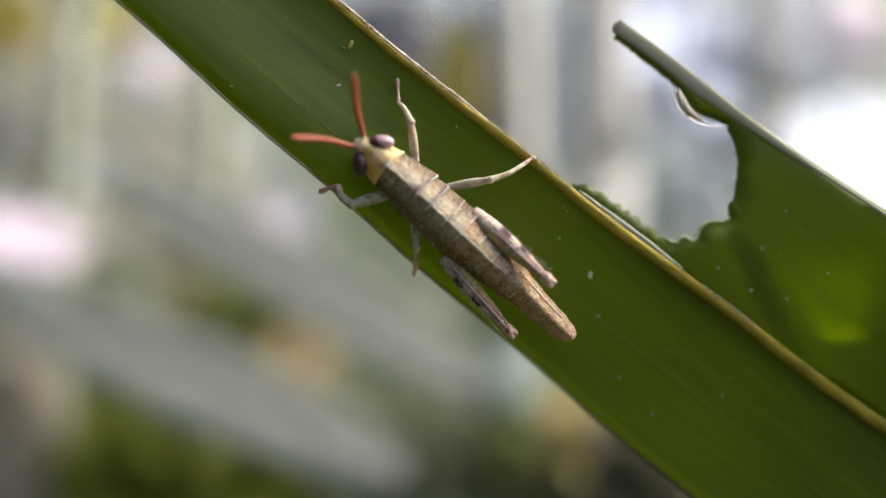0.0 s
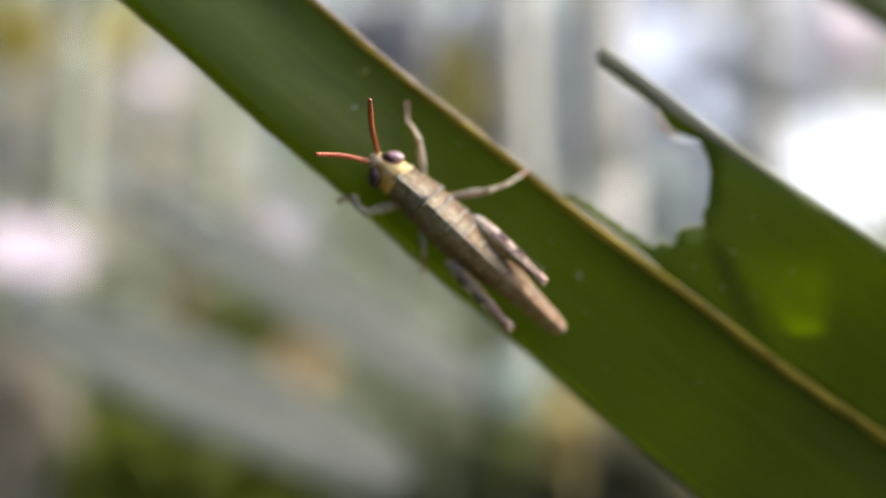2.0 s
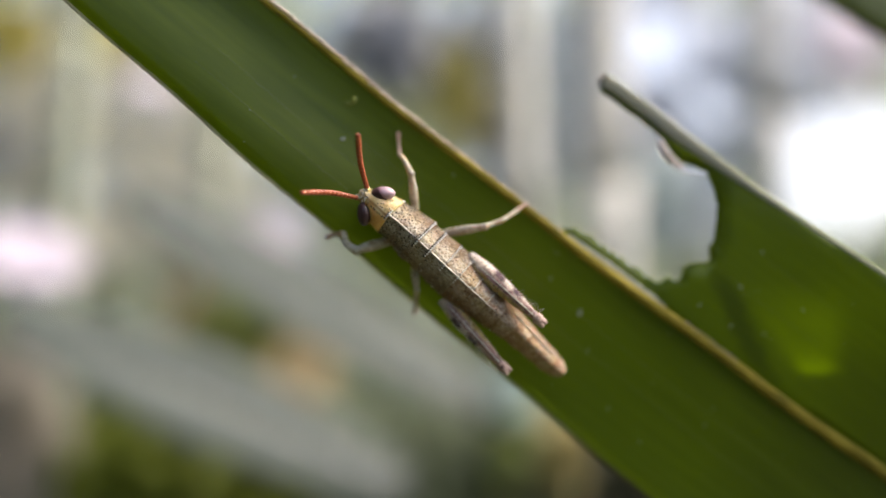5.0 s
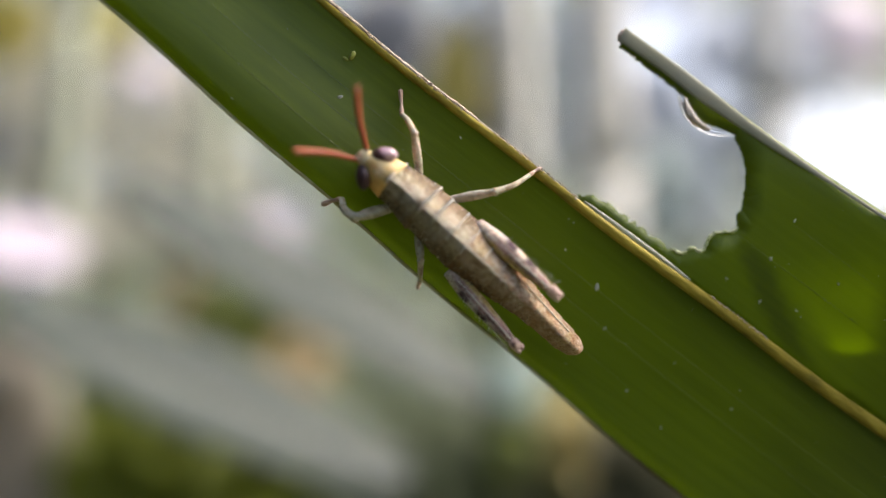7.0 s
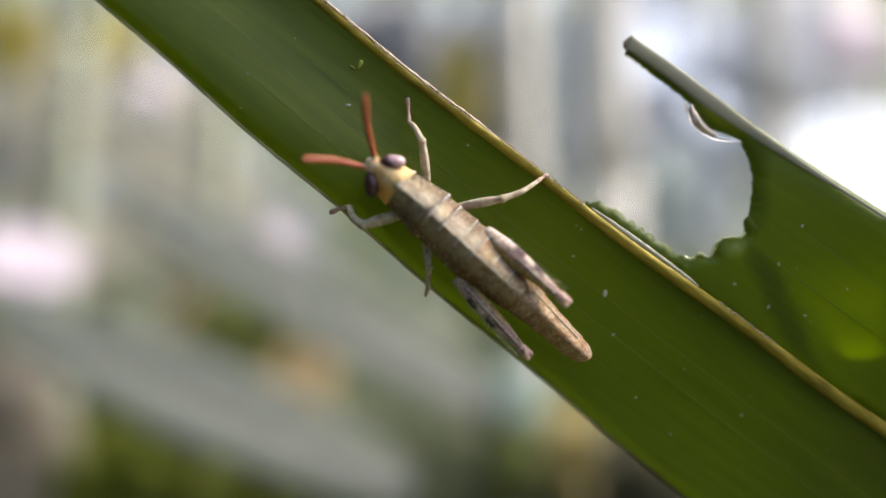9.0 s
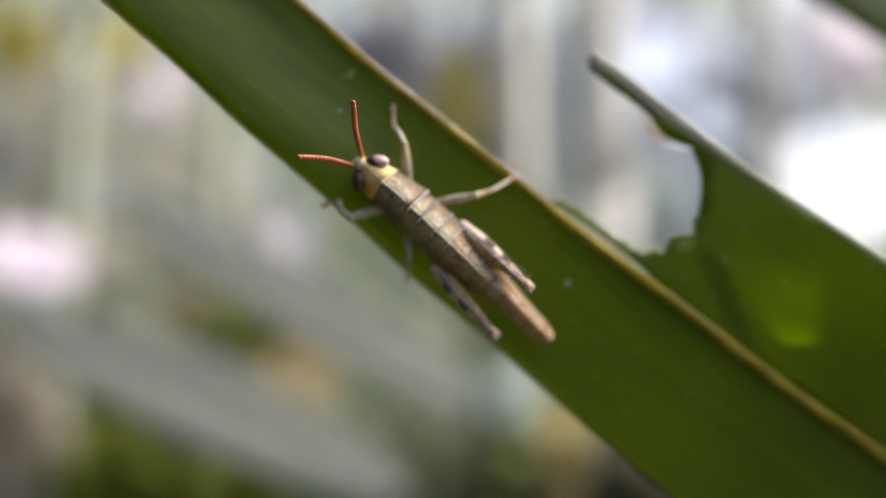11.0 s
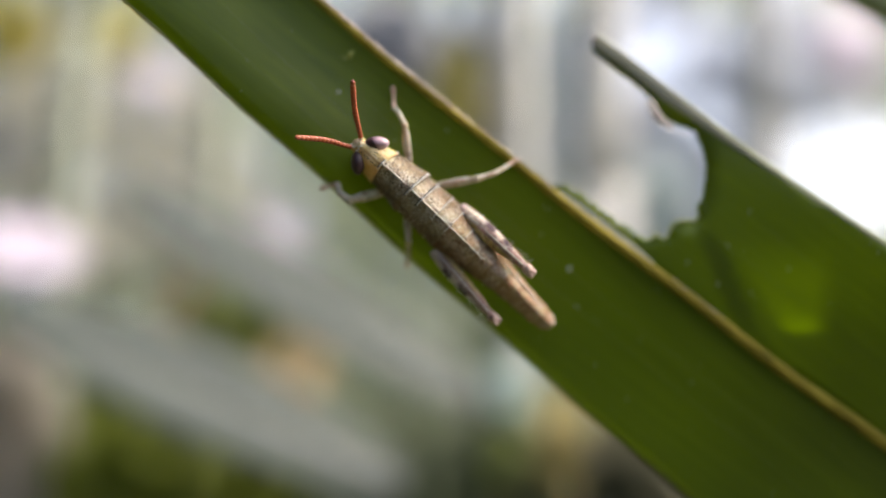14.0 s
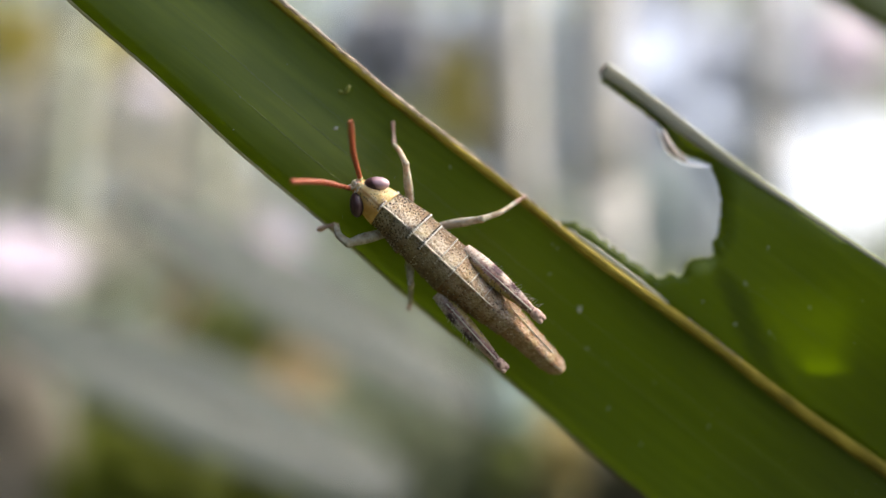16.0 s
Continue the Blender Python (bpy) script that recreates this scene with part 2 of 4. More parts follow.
def eye_material(name, edge, gloss):
    """Compound eye: dark in front, lilac-brown behind, glossy; edge is where the dark ends."""
    n = Nodes(name, rough=0.32, coat=gloss)
    x, y = n.axis(0), n.axis(1)
    wob = n.math("ADD", n.math("ADD", x, n.math("MULTIPLY", y, 0.6)), n.math("MULTIPLY", n.noise(2.0, 2), 0.10))
    c = n.ramp(n.grey(wob, edge - 0.5, edge + 0.5), (0.30, (0.40, 0.27, 0.32)), (0.46, (0.27, 0.15, 0.18)), (0.54, (0.04, 0.018, 0.022)), (0.8, (0.05, 0.025, 0.03)))
    c = n.mix(n.grey(n.noise(3.0, 3, 0.6, n.mapped((300, 1800, 1000))), 0.5, 0.7, 0.0, 0.35), c, (0.20, 0.10, 0.11))
    n.colour(c)
    n.bump(n.dots(26), 0.004, 0.4)
    return n.mat


def femur_material(name, middle, lean, side):
    """Hind femur, striped along its length: cream outer edge with dark dashes, a purple-pink band, an ochre inner face; pink towards the knee."""
    n = Nodes(name, rough=0.75, spec=0.15)
    n.waxy(0.3, 0.3)
    x, y = n.axis(0), n.axis(1)
    out = n.math("MULTIPLY", n.math("SUBTRACT", y, n.math("ADD", middle, n.math("MULTIPLY", x, lean))), float(side))
    out = n.math("ADD", out, n.math("MULTIPLY", n.math("SUBTRACT", n.noise(3.0, 4, 0.65), 0.5), 0.22))
    c = n.ramp(n.noise(6.0, 5, 0.7), (0.36, (0.38, 0.27, 0.22)), (0.46, (0.56, 0.46, 0.38)), (0.58, (0.68, 0.60, 0.53)))
    c = n.mix(n.grey(out, -0.10, -0.22, 0.0, 0.85), c, n.ramp(n.noise(5.0, 4), (0.35, (0.36, 0.24, 0.06)), (0.65, (0.62, 0.48, 0.15))))
    c = n.mix(n.grey(x, -3.2, -4.3, 0.0, 0.7), c, (0.62, 0.42, 0.38))
    band = n.math("MULTIPLY", n.grey(n.math("ABSOLUTE", n.math("ADD", out, 0.02), 0.0), 0.09, 0.20, 0.95, 0.0), n.grey(x, -0.9, -1.5, 0.0, 1.0))
    band = n.math("MULTIPLY", band, n.grey(n.noise(2.2, 4, 0.7, n.mapped((1000, 400, 400))), 0.36, 0.52, 0.3, 1.0))
    c = n.mix(band, c, n.ramp(n.noise(5.5, 3), (0.38, (0.15, 0.065, 0.075)), (0.62, (0.42, 0.23, 0.23))))
    dash = n.math("MINIMUM", n.math("ABSOLUTE", n.math("ADD", x, 1.95), 0.0), n.math("ABSOLUTE", n.math("ADD", x, 3.10), 0.0))
    dash = n.math("MULTIPLY", n.grey(dash, 0.20, 0.38, 0.95, 0.0), n.grey(out, 0.10, 0.20, 0.0, 1.0))
    c = n.mix(dash, c, (0.075, 0.045, 0.06))
    c = n.mix(n.grey(n.dots(8.0), 0.15, 0.27, 0.7, 0.0), c, (0.14, 0.08, 0.07))
    n.colour(c)
    n.bump(n.noise(9, 4, 0.7), 0.05, 0.9)
    return n.mat


def water_material():
    m = bpy.data.materials.new("clear_water")
    m.use_nodes = True
    s = m.node_tree.nodes["Principled BSDF"]
    s.inputs["Transmission Weight"].default_value, s.inputs["IOR"].default_value, s.inputs["Roughness"].default_value = 1.0, 1.33, 0.01
    s.inputs["Base Color"].default_value = (0.98, 0.98, 0.98, 1)
    return m


# the left eye's copy carries its shade in the colour: mostly dark, no coat
M["eye"], M["eye_shaded"], M["water"] = eye_material("compound_eye", 0.10, 0.2), eye_material("compound_eye_shaded", -0.62, 0.0), water_material()
M["femur_right"], M["femur_left"] = femur_material("hind_femur", -0.997, 0.009, -1), femur_material("hind_femur_shaded", 1.281, -0.092, 1)


def plant_material(name, a, b, rough=0.5, sheer=0.25):
    """Background foliage in metres: two tones by noise and by island."""
    n = Nodes(name, rough, spec=0.22, unit=1.0)
    g = n.add("ShaderNodeNewGeometry")
    v = n.math("ADD", n.math("MULTIPLY", g.outputs["Random Per Island"], 0.6), n.math("MULTIPLY", n.noise(22, 3), 0.4))
    n.colour(n.ramp(v, (0.25, a), (0.75, b)))
    n.bump(n.noise(140, 2), 2.0, 0.4)
    n.translucent(sheer, b)
    return n.mat


# ---- mesh helpers ----
def mesh_of(name, bm, material, smooth=True):
    me = bpy.data.meshes.new(name)
    bmesh.ops.recalc_face_normals(bm, faces=bm.faces)
    bm.to_mesh(me)
    bm.free()
    for p in me.polygons:
        p.use_smooth = smooth
    me.materials.append(material)
    return me


def part(name, bm, material, parent, label="", smooth=True):
    ob = new(name, mesh_of(name, bm, material, smooth))
    ob.parent = parent
    return tagged(ob, label)


def rings(bm, loops, closed=True, caps=True):
    """Skin over loops of points."""
    rows = [[bm.verts.new(p) for p in loop] for loop in loops]
    for a, b in zip(rows, rows[1:]):
        n = len(a)
        for i in range(n if closed else n - 1):
            bm.faces.new((a[i], a[(i + 1) % n], b[(i + 1) % n], b[i]))
    if caps and closed:
        bm.faces.new(rows[0]), bm.faces.new(rows[-1])
    return rows


def smooth_path(points, steps):
    """A smooth curve by way of the points."""
    pts = [Vector(p) for p in points]
    pts = [pts[0] * 2 - pts[1]] + pts + [pts[-1] * 2 - pts[-2]]
    made = []
    for i in range(1, len(pts) - 2):
        p0, p1, p2, p3 = pts[i - 1:i + 3]
        for k in range(steps):
            t = k / steps
            made.append(0.5 * (2 * p1 + (p2 - p0) * t + (2 * p0 - 5 * p1 + 4 * p2 - p3) * t * t + (3 * p1 - p0 - 3 * p2 + p3) * t ** 3))
    return made + [pts[-2]]


def tube(bm, path, radius, sides=10, flat=1.0, up=(0, 0, 1), rough=0.0):
    """A limb along a path; radius(u) for u from 0 to 1; flat squeezes it along up."""
    loops = []
    for i, p in enumerate(path):
        u = i / (len(path) - 1)
        ahead = (path[min(i + 1, len(path) - 1)] - path[max(i - 1, 0)]).normalized()
        side = ahead.cross(Vector(up)).normalized()
        top = side.cross(ahead)
        r = radius(u)
        loops.append([p + (side * math.cos(a) + top * math.sin(a) * flat) * r * (1 + (rough * noise.noise(p * 3000 + Vector((a, 0, 0))) if rough else 0))
                      for a in (2 * math.pi * k / sides for k in range(sides))])
    rings(bm, loops)


def ball(bm, centre, radii, turn=None, u=16, v=10):
    m = Matrix.Translation(centre) @ (turn or Matrix()) @ Matrix.Diagonal((*radii, 1))
    return bmesh.ops.create_uvsphere(bm, u_segments=u, v_segments=v, radius=1.0, matrix=m)["verts"]


MM = 0.001

# ---- ground ----
bm = bmesh.new()
rows = [[(x, y, 0.03 * noise.noise((x * 0.7, y * 0.7, 0)) if max(abs(x), abs(y)) < 30 else 0) for x in (-400, -60, -20, -8, -4, -2, -1, 0, 1, 2, 4, 8, 20, 60, 400)]
        for y in (-400, -60, -20, -8, -4, -2, -1, 0, 1, 2, 4, 8, 20, 60, 400)]
rings(bm, rows, closed=False)
ground = tagged(new("ground", mesh_of("ground", bm, simple("leaf_litter_soil", [(0.3, (0.055, 0.042, 0.026)), (0.48, (0.085, 0.075, 0.04)), (0.58, (0.05, 0.075, 0.022)), (0.75, (0.035, 0.055, 0.015))], 3.0, 0.9, 0.02, unit=1.0))),
                "brown soil with leaf litter and low weeds", "ground", kind="structure")

# ---- the leaf ----
# s runs along the midrib, w across it, rise towards the viewer, all in millimetres
ALONG, ACROSS = Vector((0.7907, 0, -0.6122)), Vector((0.6122, 0, 0.7907))
LEAF = BASE @ Matrix.Translation((5.79 * MM, 33 * MM, 2.98 * MM)) @ Matrix((ALONG, ACROSS, Vector((0, -1, 0)))).transposed().to_4x4()


def spread(s, w, rise):
    """A place on the blade in its own space; what lies nearer is drawn in towards the viewer's axis."""
    k = 1 - rise / 33
    dx, du = (5.79 + 0.7907 * s + 0.6122 * w) * k - 5.79, (2.98 - 0.6122 * s + 0.7907 * w) * k - 2.98
    return Vector((0.7907 * dx - 0.6122 * du, 0.6122 * dx + 0.7907 * du, rise)) * MM


def edge_low(s):
    return -7.40 - 0.0506 * s + 0.00045 * s * s + 0.05 * math.sin(s * 0.55)


def edge_mid(s):
    """The midrib's gentle wander."""
    return 0.05 + 0.0011 * s * s * (1.0 if s < 0 else 0.75) + 0.05 * math.sin(s * 0.5 - 2.9)


def edge_out(s):
    lift = 0.38 * math.exp(-((s + 1.5) / 6.0) ** 2)
    return lift + (7.62 + 0.04 * s + 0.0018 * s * s if s < 20 else 9.14 + 0.112 * (s - 20))


def rise_near(s, w):
    v = (w - edge_low(s)) / (edge_mid(s) - edge_low(s))
    fold = 1 / (1 + math.exp((s + 7.0) / 2.5))
    v = min(max(v, 0), 1)
    return 0.40 - 0.05 * s - 0.02 * min(s, 0) + (0.12 - 0.29 * fold) * w + (0.15 * fold - 0.22) * math.sin(math.pi * v) + 0.24 * fold * math.sin(2 * math.pi * v) - 0.35 * max(0, 0.06 - v) / 0.06


def rise_far(s, w):
    roll = max(0, w - (edge_out(s) - 1.1)) / 1.1
    return -0.20 - 0.05 * s - 0.07 * w + 0.02 * max(s, 0) * w * min(1, 20 / max(s, 1)) - 0.16 * roll ** 2


def solid(ob, mm):
    m = ob.modifiers.new("thickness", "SOLIDIFY")
    m.thickness, m.offset = mm * MM, -1
    return ob


leaf = tagged(new("leaf"), "long dark green folded leaf, yellow midrib, one half bitten", "leaf")
leaf.matrix_world = LEAF
bm = bmesh.new()
grid = [[spread(s, edge_low(s) + (edge_mid(s) - edge_low(s)) * v, rise_near(s, edge_low(s) + (edge_mid(s) - edge_low(s)) * v))
         for v in (0, 0.02, 0.04, 0.06, 0.1, 0.18, 0.27, 0.36, 0.45, 0.54, 0.63, 0.72, 0.81, 0.9, 0.96, 1)] for s in np.arange(-48, 52, 0.5)]
rings(bm, grid, closed=False)
near_half = solid(part("blade_half", bm, M["blade"], leaf), 0.16)

bm = bmesh.new()
foot = LEAF.inverted() @ Vector((0.10, 0.12, 0.0))
tube(bm, smooth_path([spread(47, edge_mid(47), rise_near(47, 0) - 0.3), spread(60, 1.5, -6), spread(75, -2, -16), foot.lerp(spread(75, -2, -16), 0.5) + Vector((0.01, 0, 0)), foot], 10), lambda u: (0.5 + 2.2 * u) * MM, 10)
part("stalk", bm, M["margin"], leaf, "green stalk that bears the blade")

# midrib, the waxy crust on its outer flank, the pale rim of the lower edge
bm = bmesh.new()
tube(bm, [spread(s, edge_mid(s) - 0.11, rise_near(s, edge_mid(s)) + 0.02) for s in np.arange(-48, 52, 0.4)], lambda u: max(0.10, 0.01 + 0.467 * u) * MM, 12, flat=0.6, rough=0.08)
part("midrib", bm, M["midrib"], leaf, "yellow raised midrib")
bm = bmesh.new()
for s in np.arange(-34, 24, 0.11):
    if (s < 0.3 or 8.0 < s < 12.8) and noise.noise((s * 0.45, 3, 0)) > (-0.2 if s > -13 else -0.7):
        for k in range(4):
            r = random.uniform(0.018, 0.042)
            p = spread(s + random.uniform(-0.06, 0.06), edge_mid(s) + 0.10 + random.uniform(-0.07, 0.10), rise_near(s, edge_mid(s)) + random.uniform(-0.05, 0.16))
            bmesh.ops.create_icosphere(bm, subdivisions=1, radius=1, matrix=Matrix.Translation(p) @ Matrix.Diagonal((r * MM * random.uniform(1, 2.2), r * MM, r * MM, 1)))
tube(bm, [spread(s, edge_mid(s) + 0.10, rise_near(s, edge_mid(s)) - 0.01) for s in np.arange(-34, -3, 0.1)], lambda u: 0.105 * MM * min(1, 8 * (1 - u) + 0.1), 10, flat=0.8, rough=0.45)
tagged(part("wax_crust", bm, M["wax"], leaf, "flaky whitish crust along the midrib"), kind="stuff")
bm = bmesh.new()
tube(bm, [spread(s, edge_mid(s) + 0.20 + 0.05 * math.sin(math.pi * (s - 0.6) / 6.2), rise_near(s, edge_mid(s)) - 0.10) for s in np.arange(0.6, 6.9, 0.2)],
     lambda u: (0.04 + 0.10 * math.sin(math.pi * u) ** 0.6) * MM, 10, flat=0.45, rough=0.06)
part("dried_film", bm, M["film"], leaf, "shiny pale dried film beside the midrib")
bm = bmesh.new()
tube(bm, [spread(s, edge_low(s), rise_near(s, edge_low(s))) for s in np.arange(-48, 52, 0.4)], lambda u: 0.085 * MM, 6, rough=0.3)
part("leaf_rim", bm, M["rim"], leaf, "thin pale rim of the blade")
for w0, s0, s1 in ((-0.36, -14, 26), (-0.52, -22, 30), (-0.70, -20, 8)):
    bm = bmesh.new()
    path = []
    for s in np.arange(s0, s1, 0.4):
        w = edge_mid(s) + (edge_mid(s) - edge_low(s)) * w0
        path.append(spread(s, w, rise_near(s, w) + 0.005))
    tube(bm, path, lambda u: 0.012 * MM * math.sin(math.pi * min(max(u, 0.02), 0.98)) ** 0.4, 6)
    part("vein", bm, M["vein"], leaf, "fine light vein")

# the bitten half: a round bite of scalloped edge, a strip left standing above it
BITE_S, BITE_W = 3.35, 3.85
for w0, s0, s1 in ((3.35, 7.0, 26), (5.3, 9.0, 30)):
    bm = bmesh.new()
    tube(bm, [spread(s, w0 + 0.012 * (s - 7), rise_far(s, w0) + 0.005) for s in np.arange(s0, s1, 0.4)], lambda u: 0.016 * MM * math.sin(math.pi * min(max(u, 0.02), 0.98)) ** 0.4, 6)
    part("vein", bm, M["vein"], leaf, "fine light vein")


def bite_radius(a):
    r = 3.22 + 0.42 * math.exp(-((a + 0.87) / 0.15) ** 2) + 0.48 * math.exp(-((a + 0.60) / 0.10) ** 2) + 0.52 * math.exp(-((a + 0.10) / 0.13) ** 2) + 0.15 * math.exp(-((a - 0.20) / 0.15) ** 2)
    return r + 0.05 * noise.noise((a * 9, 0, 4)) + 0.09 * noise.noise((a * 34, 0, 1))


def ragged(s, k=1.0):
    return k * (0.05 * noise.noise((s * 1.9, 7, 0)) + 0.10 * noise.noise((s * 6, 5, 0)))


outline = [(s, edge_mid(s) + 0.05) for s in np.arange(50, 0.2, -0.5)]
lip = [(s, 0.22 + 0.52 * min(1, (s - 0.2) / 0.9) ** 0.7 + 0.03 * s + 0.15 * abs(math.sin(s * 4.4 + 0.5 + math.sin(s * 2.1))) - 0.06 + ragged(s, 0.6)) for s in np.arange(0.2, 5.1, 0.05)]
bow = [(BITE_S + bite_radius(a) * math.cos(a), BITE_W + bite_radius(a) * math.sin(a)) for a in np.arange(-1.00, 1.22, 0.016)]
strip = [(s, 7.06 - 0.46 * math.exp(-((s - 2.75) / 0.95) ** 2) + ragged(s, 1.0)) for s in np.arange(bow[-1][0] - 0.1, -2.5, -0.05)]
top = [(s, edge_out(s)) for s in np.arange(-2.6, 50.1, 0.5)]
gnawed = lip + bow + strip
loop = outline + gnawed + top
inner = []
for s in np.arange(-2.2, 50, 0.55):
    for w in np.arange(0.5, 14, 0.4):
        inside = edge_mid(s) + 0.3 < w < edge_out(s) - 0.25
        hole = (math.hypot(s - BITE_S, w - BITE_W) < 4.1) or (s < 3.4 and w < 7.9)
        if inside and not hole:
            inner.append((s, w))
n = len(loop)
verts, _, faces, *_ = delaunay_2d_cdt([Vector(p) for p in loop + inner], [], [list(range(n))], 1, 1e-5)
bm = bmesh.new()
vs = [bm.verts.new(spread(p.x, p.y, rise_far(p.x, p.y))) for p in verts]
for f in faces:
    if len(set(f)) > 2:
        bm.faces.new([vs[i] for i in f])
for v in [v for v in bm.verts if not v.link_faces]:
    bm.verts.remove(v)
bmesh.ops.recalc_face_normals(bm, faces=bm.faces)
if sum(f.normal.z for f in bm.faces) < 0:
    bmesh.ops.reverse_faces(bm, faces=bm.faces)
me = bpy.data.meshes.new("blade_half")
bm.to_mesh(me)
bm.free()
for p in me.polygons:
    p.use_smooth = True
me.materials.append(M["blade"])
far_half = new("blade_half", me)
far_half.parent = leaf
tagged(far_half, "bitten half of the leaf blade")
solid(far_half, 0.15)

bm = bmesh.new()
for (s, w), (s2, w2) in zip(gnawed, gnawed[1:]):
    fuzzy = s > 5.2 and w < 3.6
    if random.random() < (0.95 if fuzzy else 0.3):
        r = random.uniform(0.045, 0.09) if fuzzy else random.uniform(0.025, 0.045)
        p = spread(s, w, rise_far(s, w) - (0.0 if fuzzy else 0.05))
        bmesh.ops.create_icosphere(bm, subdivisions=1, radius=1, matrix=Matrix.Translation(p) @ Matrix.Diagonal((r * MM, r * MM * random.uniform(0.7, 1.6), r * MM * 1.3, 1)))
tagged(part("bitten_edge", bm, M["bite"], leaf, "pale fibrous crumbs along the bite"), kind="stuff")

bm = bmesh.new()
path = [spread(s, edge_out(s) - 0.36 + 0.16 * min(1, max(0, s - 2) / 8), rise_far(s, edge_out(s) - 0.3) + 0.06) for s in np.arange(-2.75, 50, 0.3)]
tube(bm, path, lambda u: (0.37 - 0.30 * min(1, max(0, u - 0.09) * 7)) * MM, 16, flat=0.3, rough=0.05)
rolled = part("rolled_margin", bm, M["margin"], leaf, "rolled grey-green margin of the leaf")

bm = bmesh.new()
ball(bm, spread(-2.75, edge_out(-2.7) - 0.36, rise_far(-2.7, edge_out(-2.7)) + 0.10), (0.10 * MM, 0.27 * MM, 0.15 * MM))
part("dried_tip", bm, M["foot"], rolled, "pinkish-brown dried tip")

# water drop hanging under the strip, with a shred of chewed fibre in it
drop = tagged(new("water_drop"), "clear water drop hanging on the bitten leaf edge", "water drop")
drop.matrix_world = LEAF
bm = bmesh.new()
loops = []
for i in range(33):
    u = i / 32
    s = 1.02 + 3.42 * u
    roof = 7.12 - 0.44 * math.exp(-((s - 2.75) / 0.95) ** 2)
    deep = 0.03 + (0.92 - 0.42 * math.exp(-((s - 2.75) / 0.95) ** 2)) * math.sin(math.pi * min(1, max(0, u)) ** 0.86) ** 0.8
    mid, half = roof - deep / 2, deep / 2
    loops.append([spread(s, mid + half * math.cos(a), rise_far(s, 6.8) - 0.06 + min(half * 0.25, 0.055) * math.sin(a)) for a in (2 * math.pi * k / 28 for k in range(28))])
rings(bm, loops)
part("bead", bm, M["water"], drop)

bm = bmesh.new()
shred = smooth_path([(1.42, 6.92, 0.05), (1.75, 6.66, 0.10), (2.25, 6.42, 0.12), (2.75, 6.40, 0.10), (3.25, 6.42, 0.06)], 12)
tube(bm, [spread(p.x, p.y, rise_far(p.x, 6.8) + p.z + 0.06) for p in shred], lambda u: (0.05 + 0.13 * math.sin(math.pi * u) ** 0.7) * MM, 10, rough=0.5)
for k in range(34):
    p = random.choice(shred)
    r = random.uniform(0.04, 0.09)
    bmesh.ops.create_icosphere(bm, subdivisions=1, radius=1, matrix=Matrix.Translation(spread(p.x + random.uniform(-0.1, 0.1), p.y + random.uniform(-0.12, 0.12), rise_far(p.x, 6.8) + p.z + 0.10)) @ Matrix.Rotation(random.uniform(0, 3), 4, "Z") @ Matrix.Diagonal((r * MM * 1.7, r * MM * 0.7, r * MM * 0.6, 1)))
tagged(part("chewed_fibre", bm, M["shred"], leaf, "pale brown chewed fibres"), kind="stuff")

# grains and spots lying on the blade
def grain(s, w, r, kind, far=False):
    z = rise_far(s, w) if far else rise_near(s, w)
    bm = bmesh.new()
    bmesh.ops.create_icosphere(bm, subdivisions=2, radius=1, matrix=Matrix.Rotation(random.uniform(0, 3), 4, "Z") @ Matrix.Diagonal((r * MM * 1.5, r * MM * 0.8, r * MM * 0.6, 1)))
    for v in bm.verts:
        v.co *= 1 + 0.35 * noise.noise(v.co * 9000 + Vector((s, w, 0)))
    label = "tiny white grain lying on the leaf" if kind == "speck" else "small yellowish spot on the leaf"
    g = tagged(new("grain", mesh_of("grain", bm, M[kind])), label, "grain", "grains on the leaf")
    g.matrix_world = LEAF @ Matrix.Translation(spread(s, w, z + r * 0.3))


for g in ((-11.44, -2.81, 0.09, "speck"), (3.53, -2.59, 0.12, "speck"), (-12.17, -0.94, 0.16, "spot"), (-12.35, -1.25, 0.10, "spot"), (9.9, -6.0, 0.045, "speck"),
          (7.6, -5.6, 0.05, "speck"), (1.3, -2.1, 0.05, "speck"), (-5.8, -0.9, 0.05, "speck"), (5.0, -3.9, 0.05, "speck"), (12.0, -3.3, 0.05, "speck"), (-2.2, -6.2, 0.04, "speck")):
    grain(*g)
for g in ((9.2, 3.4, 0.06, "speck", True), (10.0, 1.5, 0.06, "speck", True), (11.6, 2.2, 0.05, "speck", True), (8.1, 1.4, 0.05, "speck", True), (9.0, 5.5, 0.05, "speck", True), (12.4, 4.4, 0.05, "speck", True)):
    grain(*g)

# fine dust strewn over both halves
dust = tagged(new("dust"), "fine pale dust strewn over the leaf", "dust", kind="stuff")
dust.matrix_world = LEAF
bm = bmesh.new()
for _ in range(70):
    s, w = random.uniform(-18, 24), random.uniform(-7, 8)
    if (w > 0 and (s < 7.6 or w > edge_out(s) - 0.6)) or (w <= 0 and not edge_low(s) + 0.3 < w < -0.5):
        continue
    z = rise_far(s, w) if w > 0 else rise_near(s, w)
    r = random.uniform(0.010, 0.026) * MM
    bmesh.ops.create_icosphere(bm, subdivisions=1, radius=1, matrix=Matrix.Translation(spread(s, w, z + 0.012)) @ Matrix.Rotation(random.uniform(0, 3), 4, "Z") @ Matrix.Diagonal((r * random.uniform(1, 3), r, r, 1)))
tagged(part("speckle", bm, M["speck"], dust), kind="stuff")

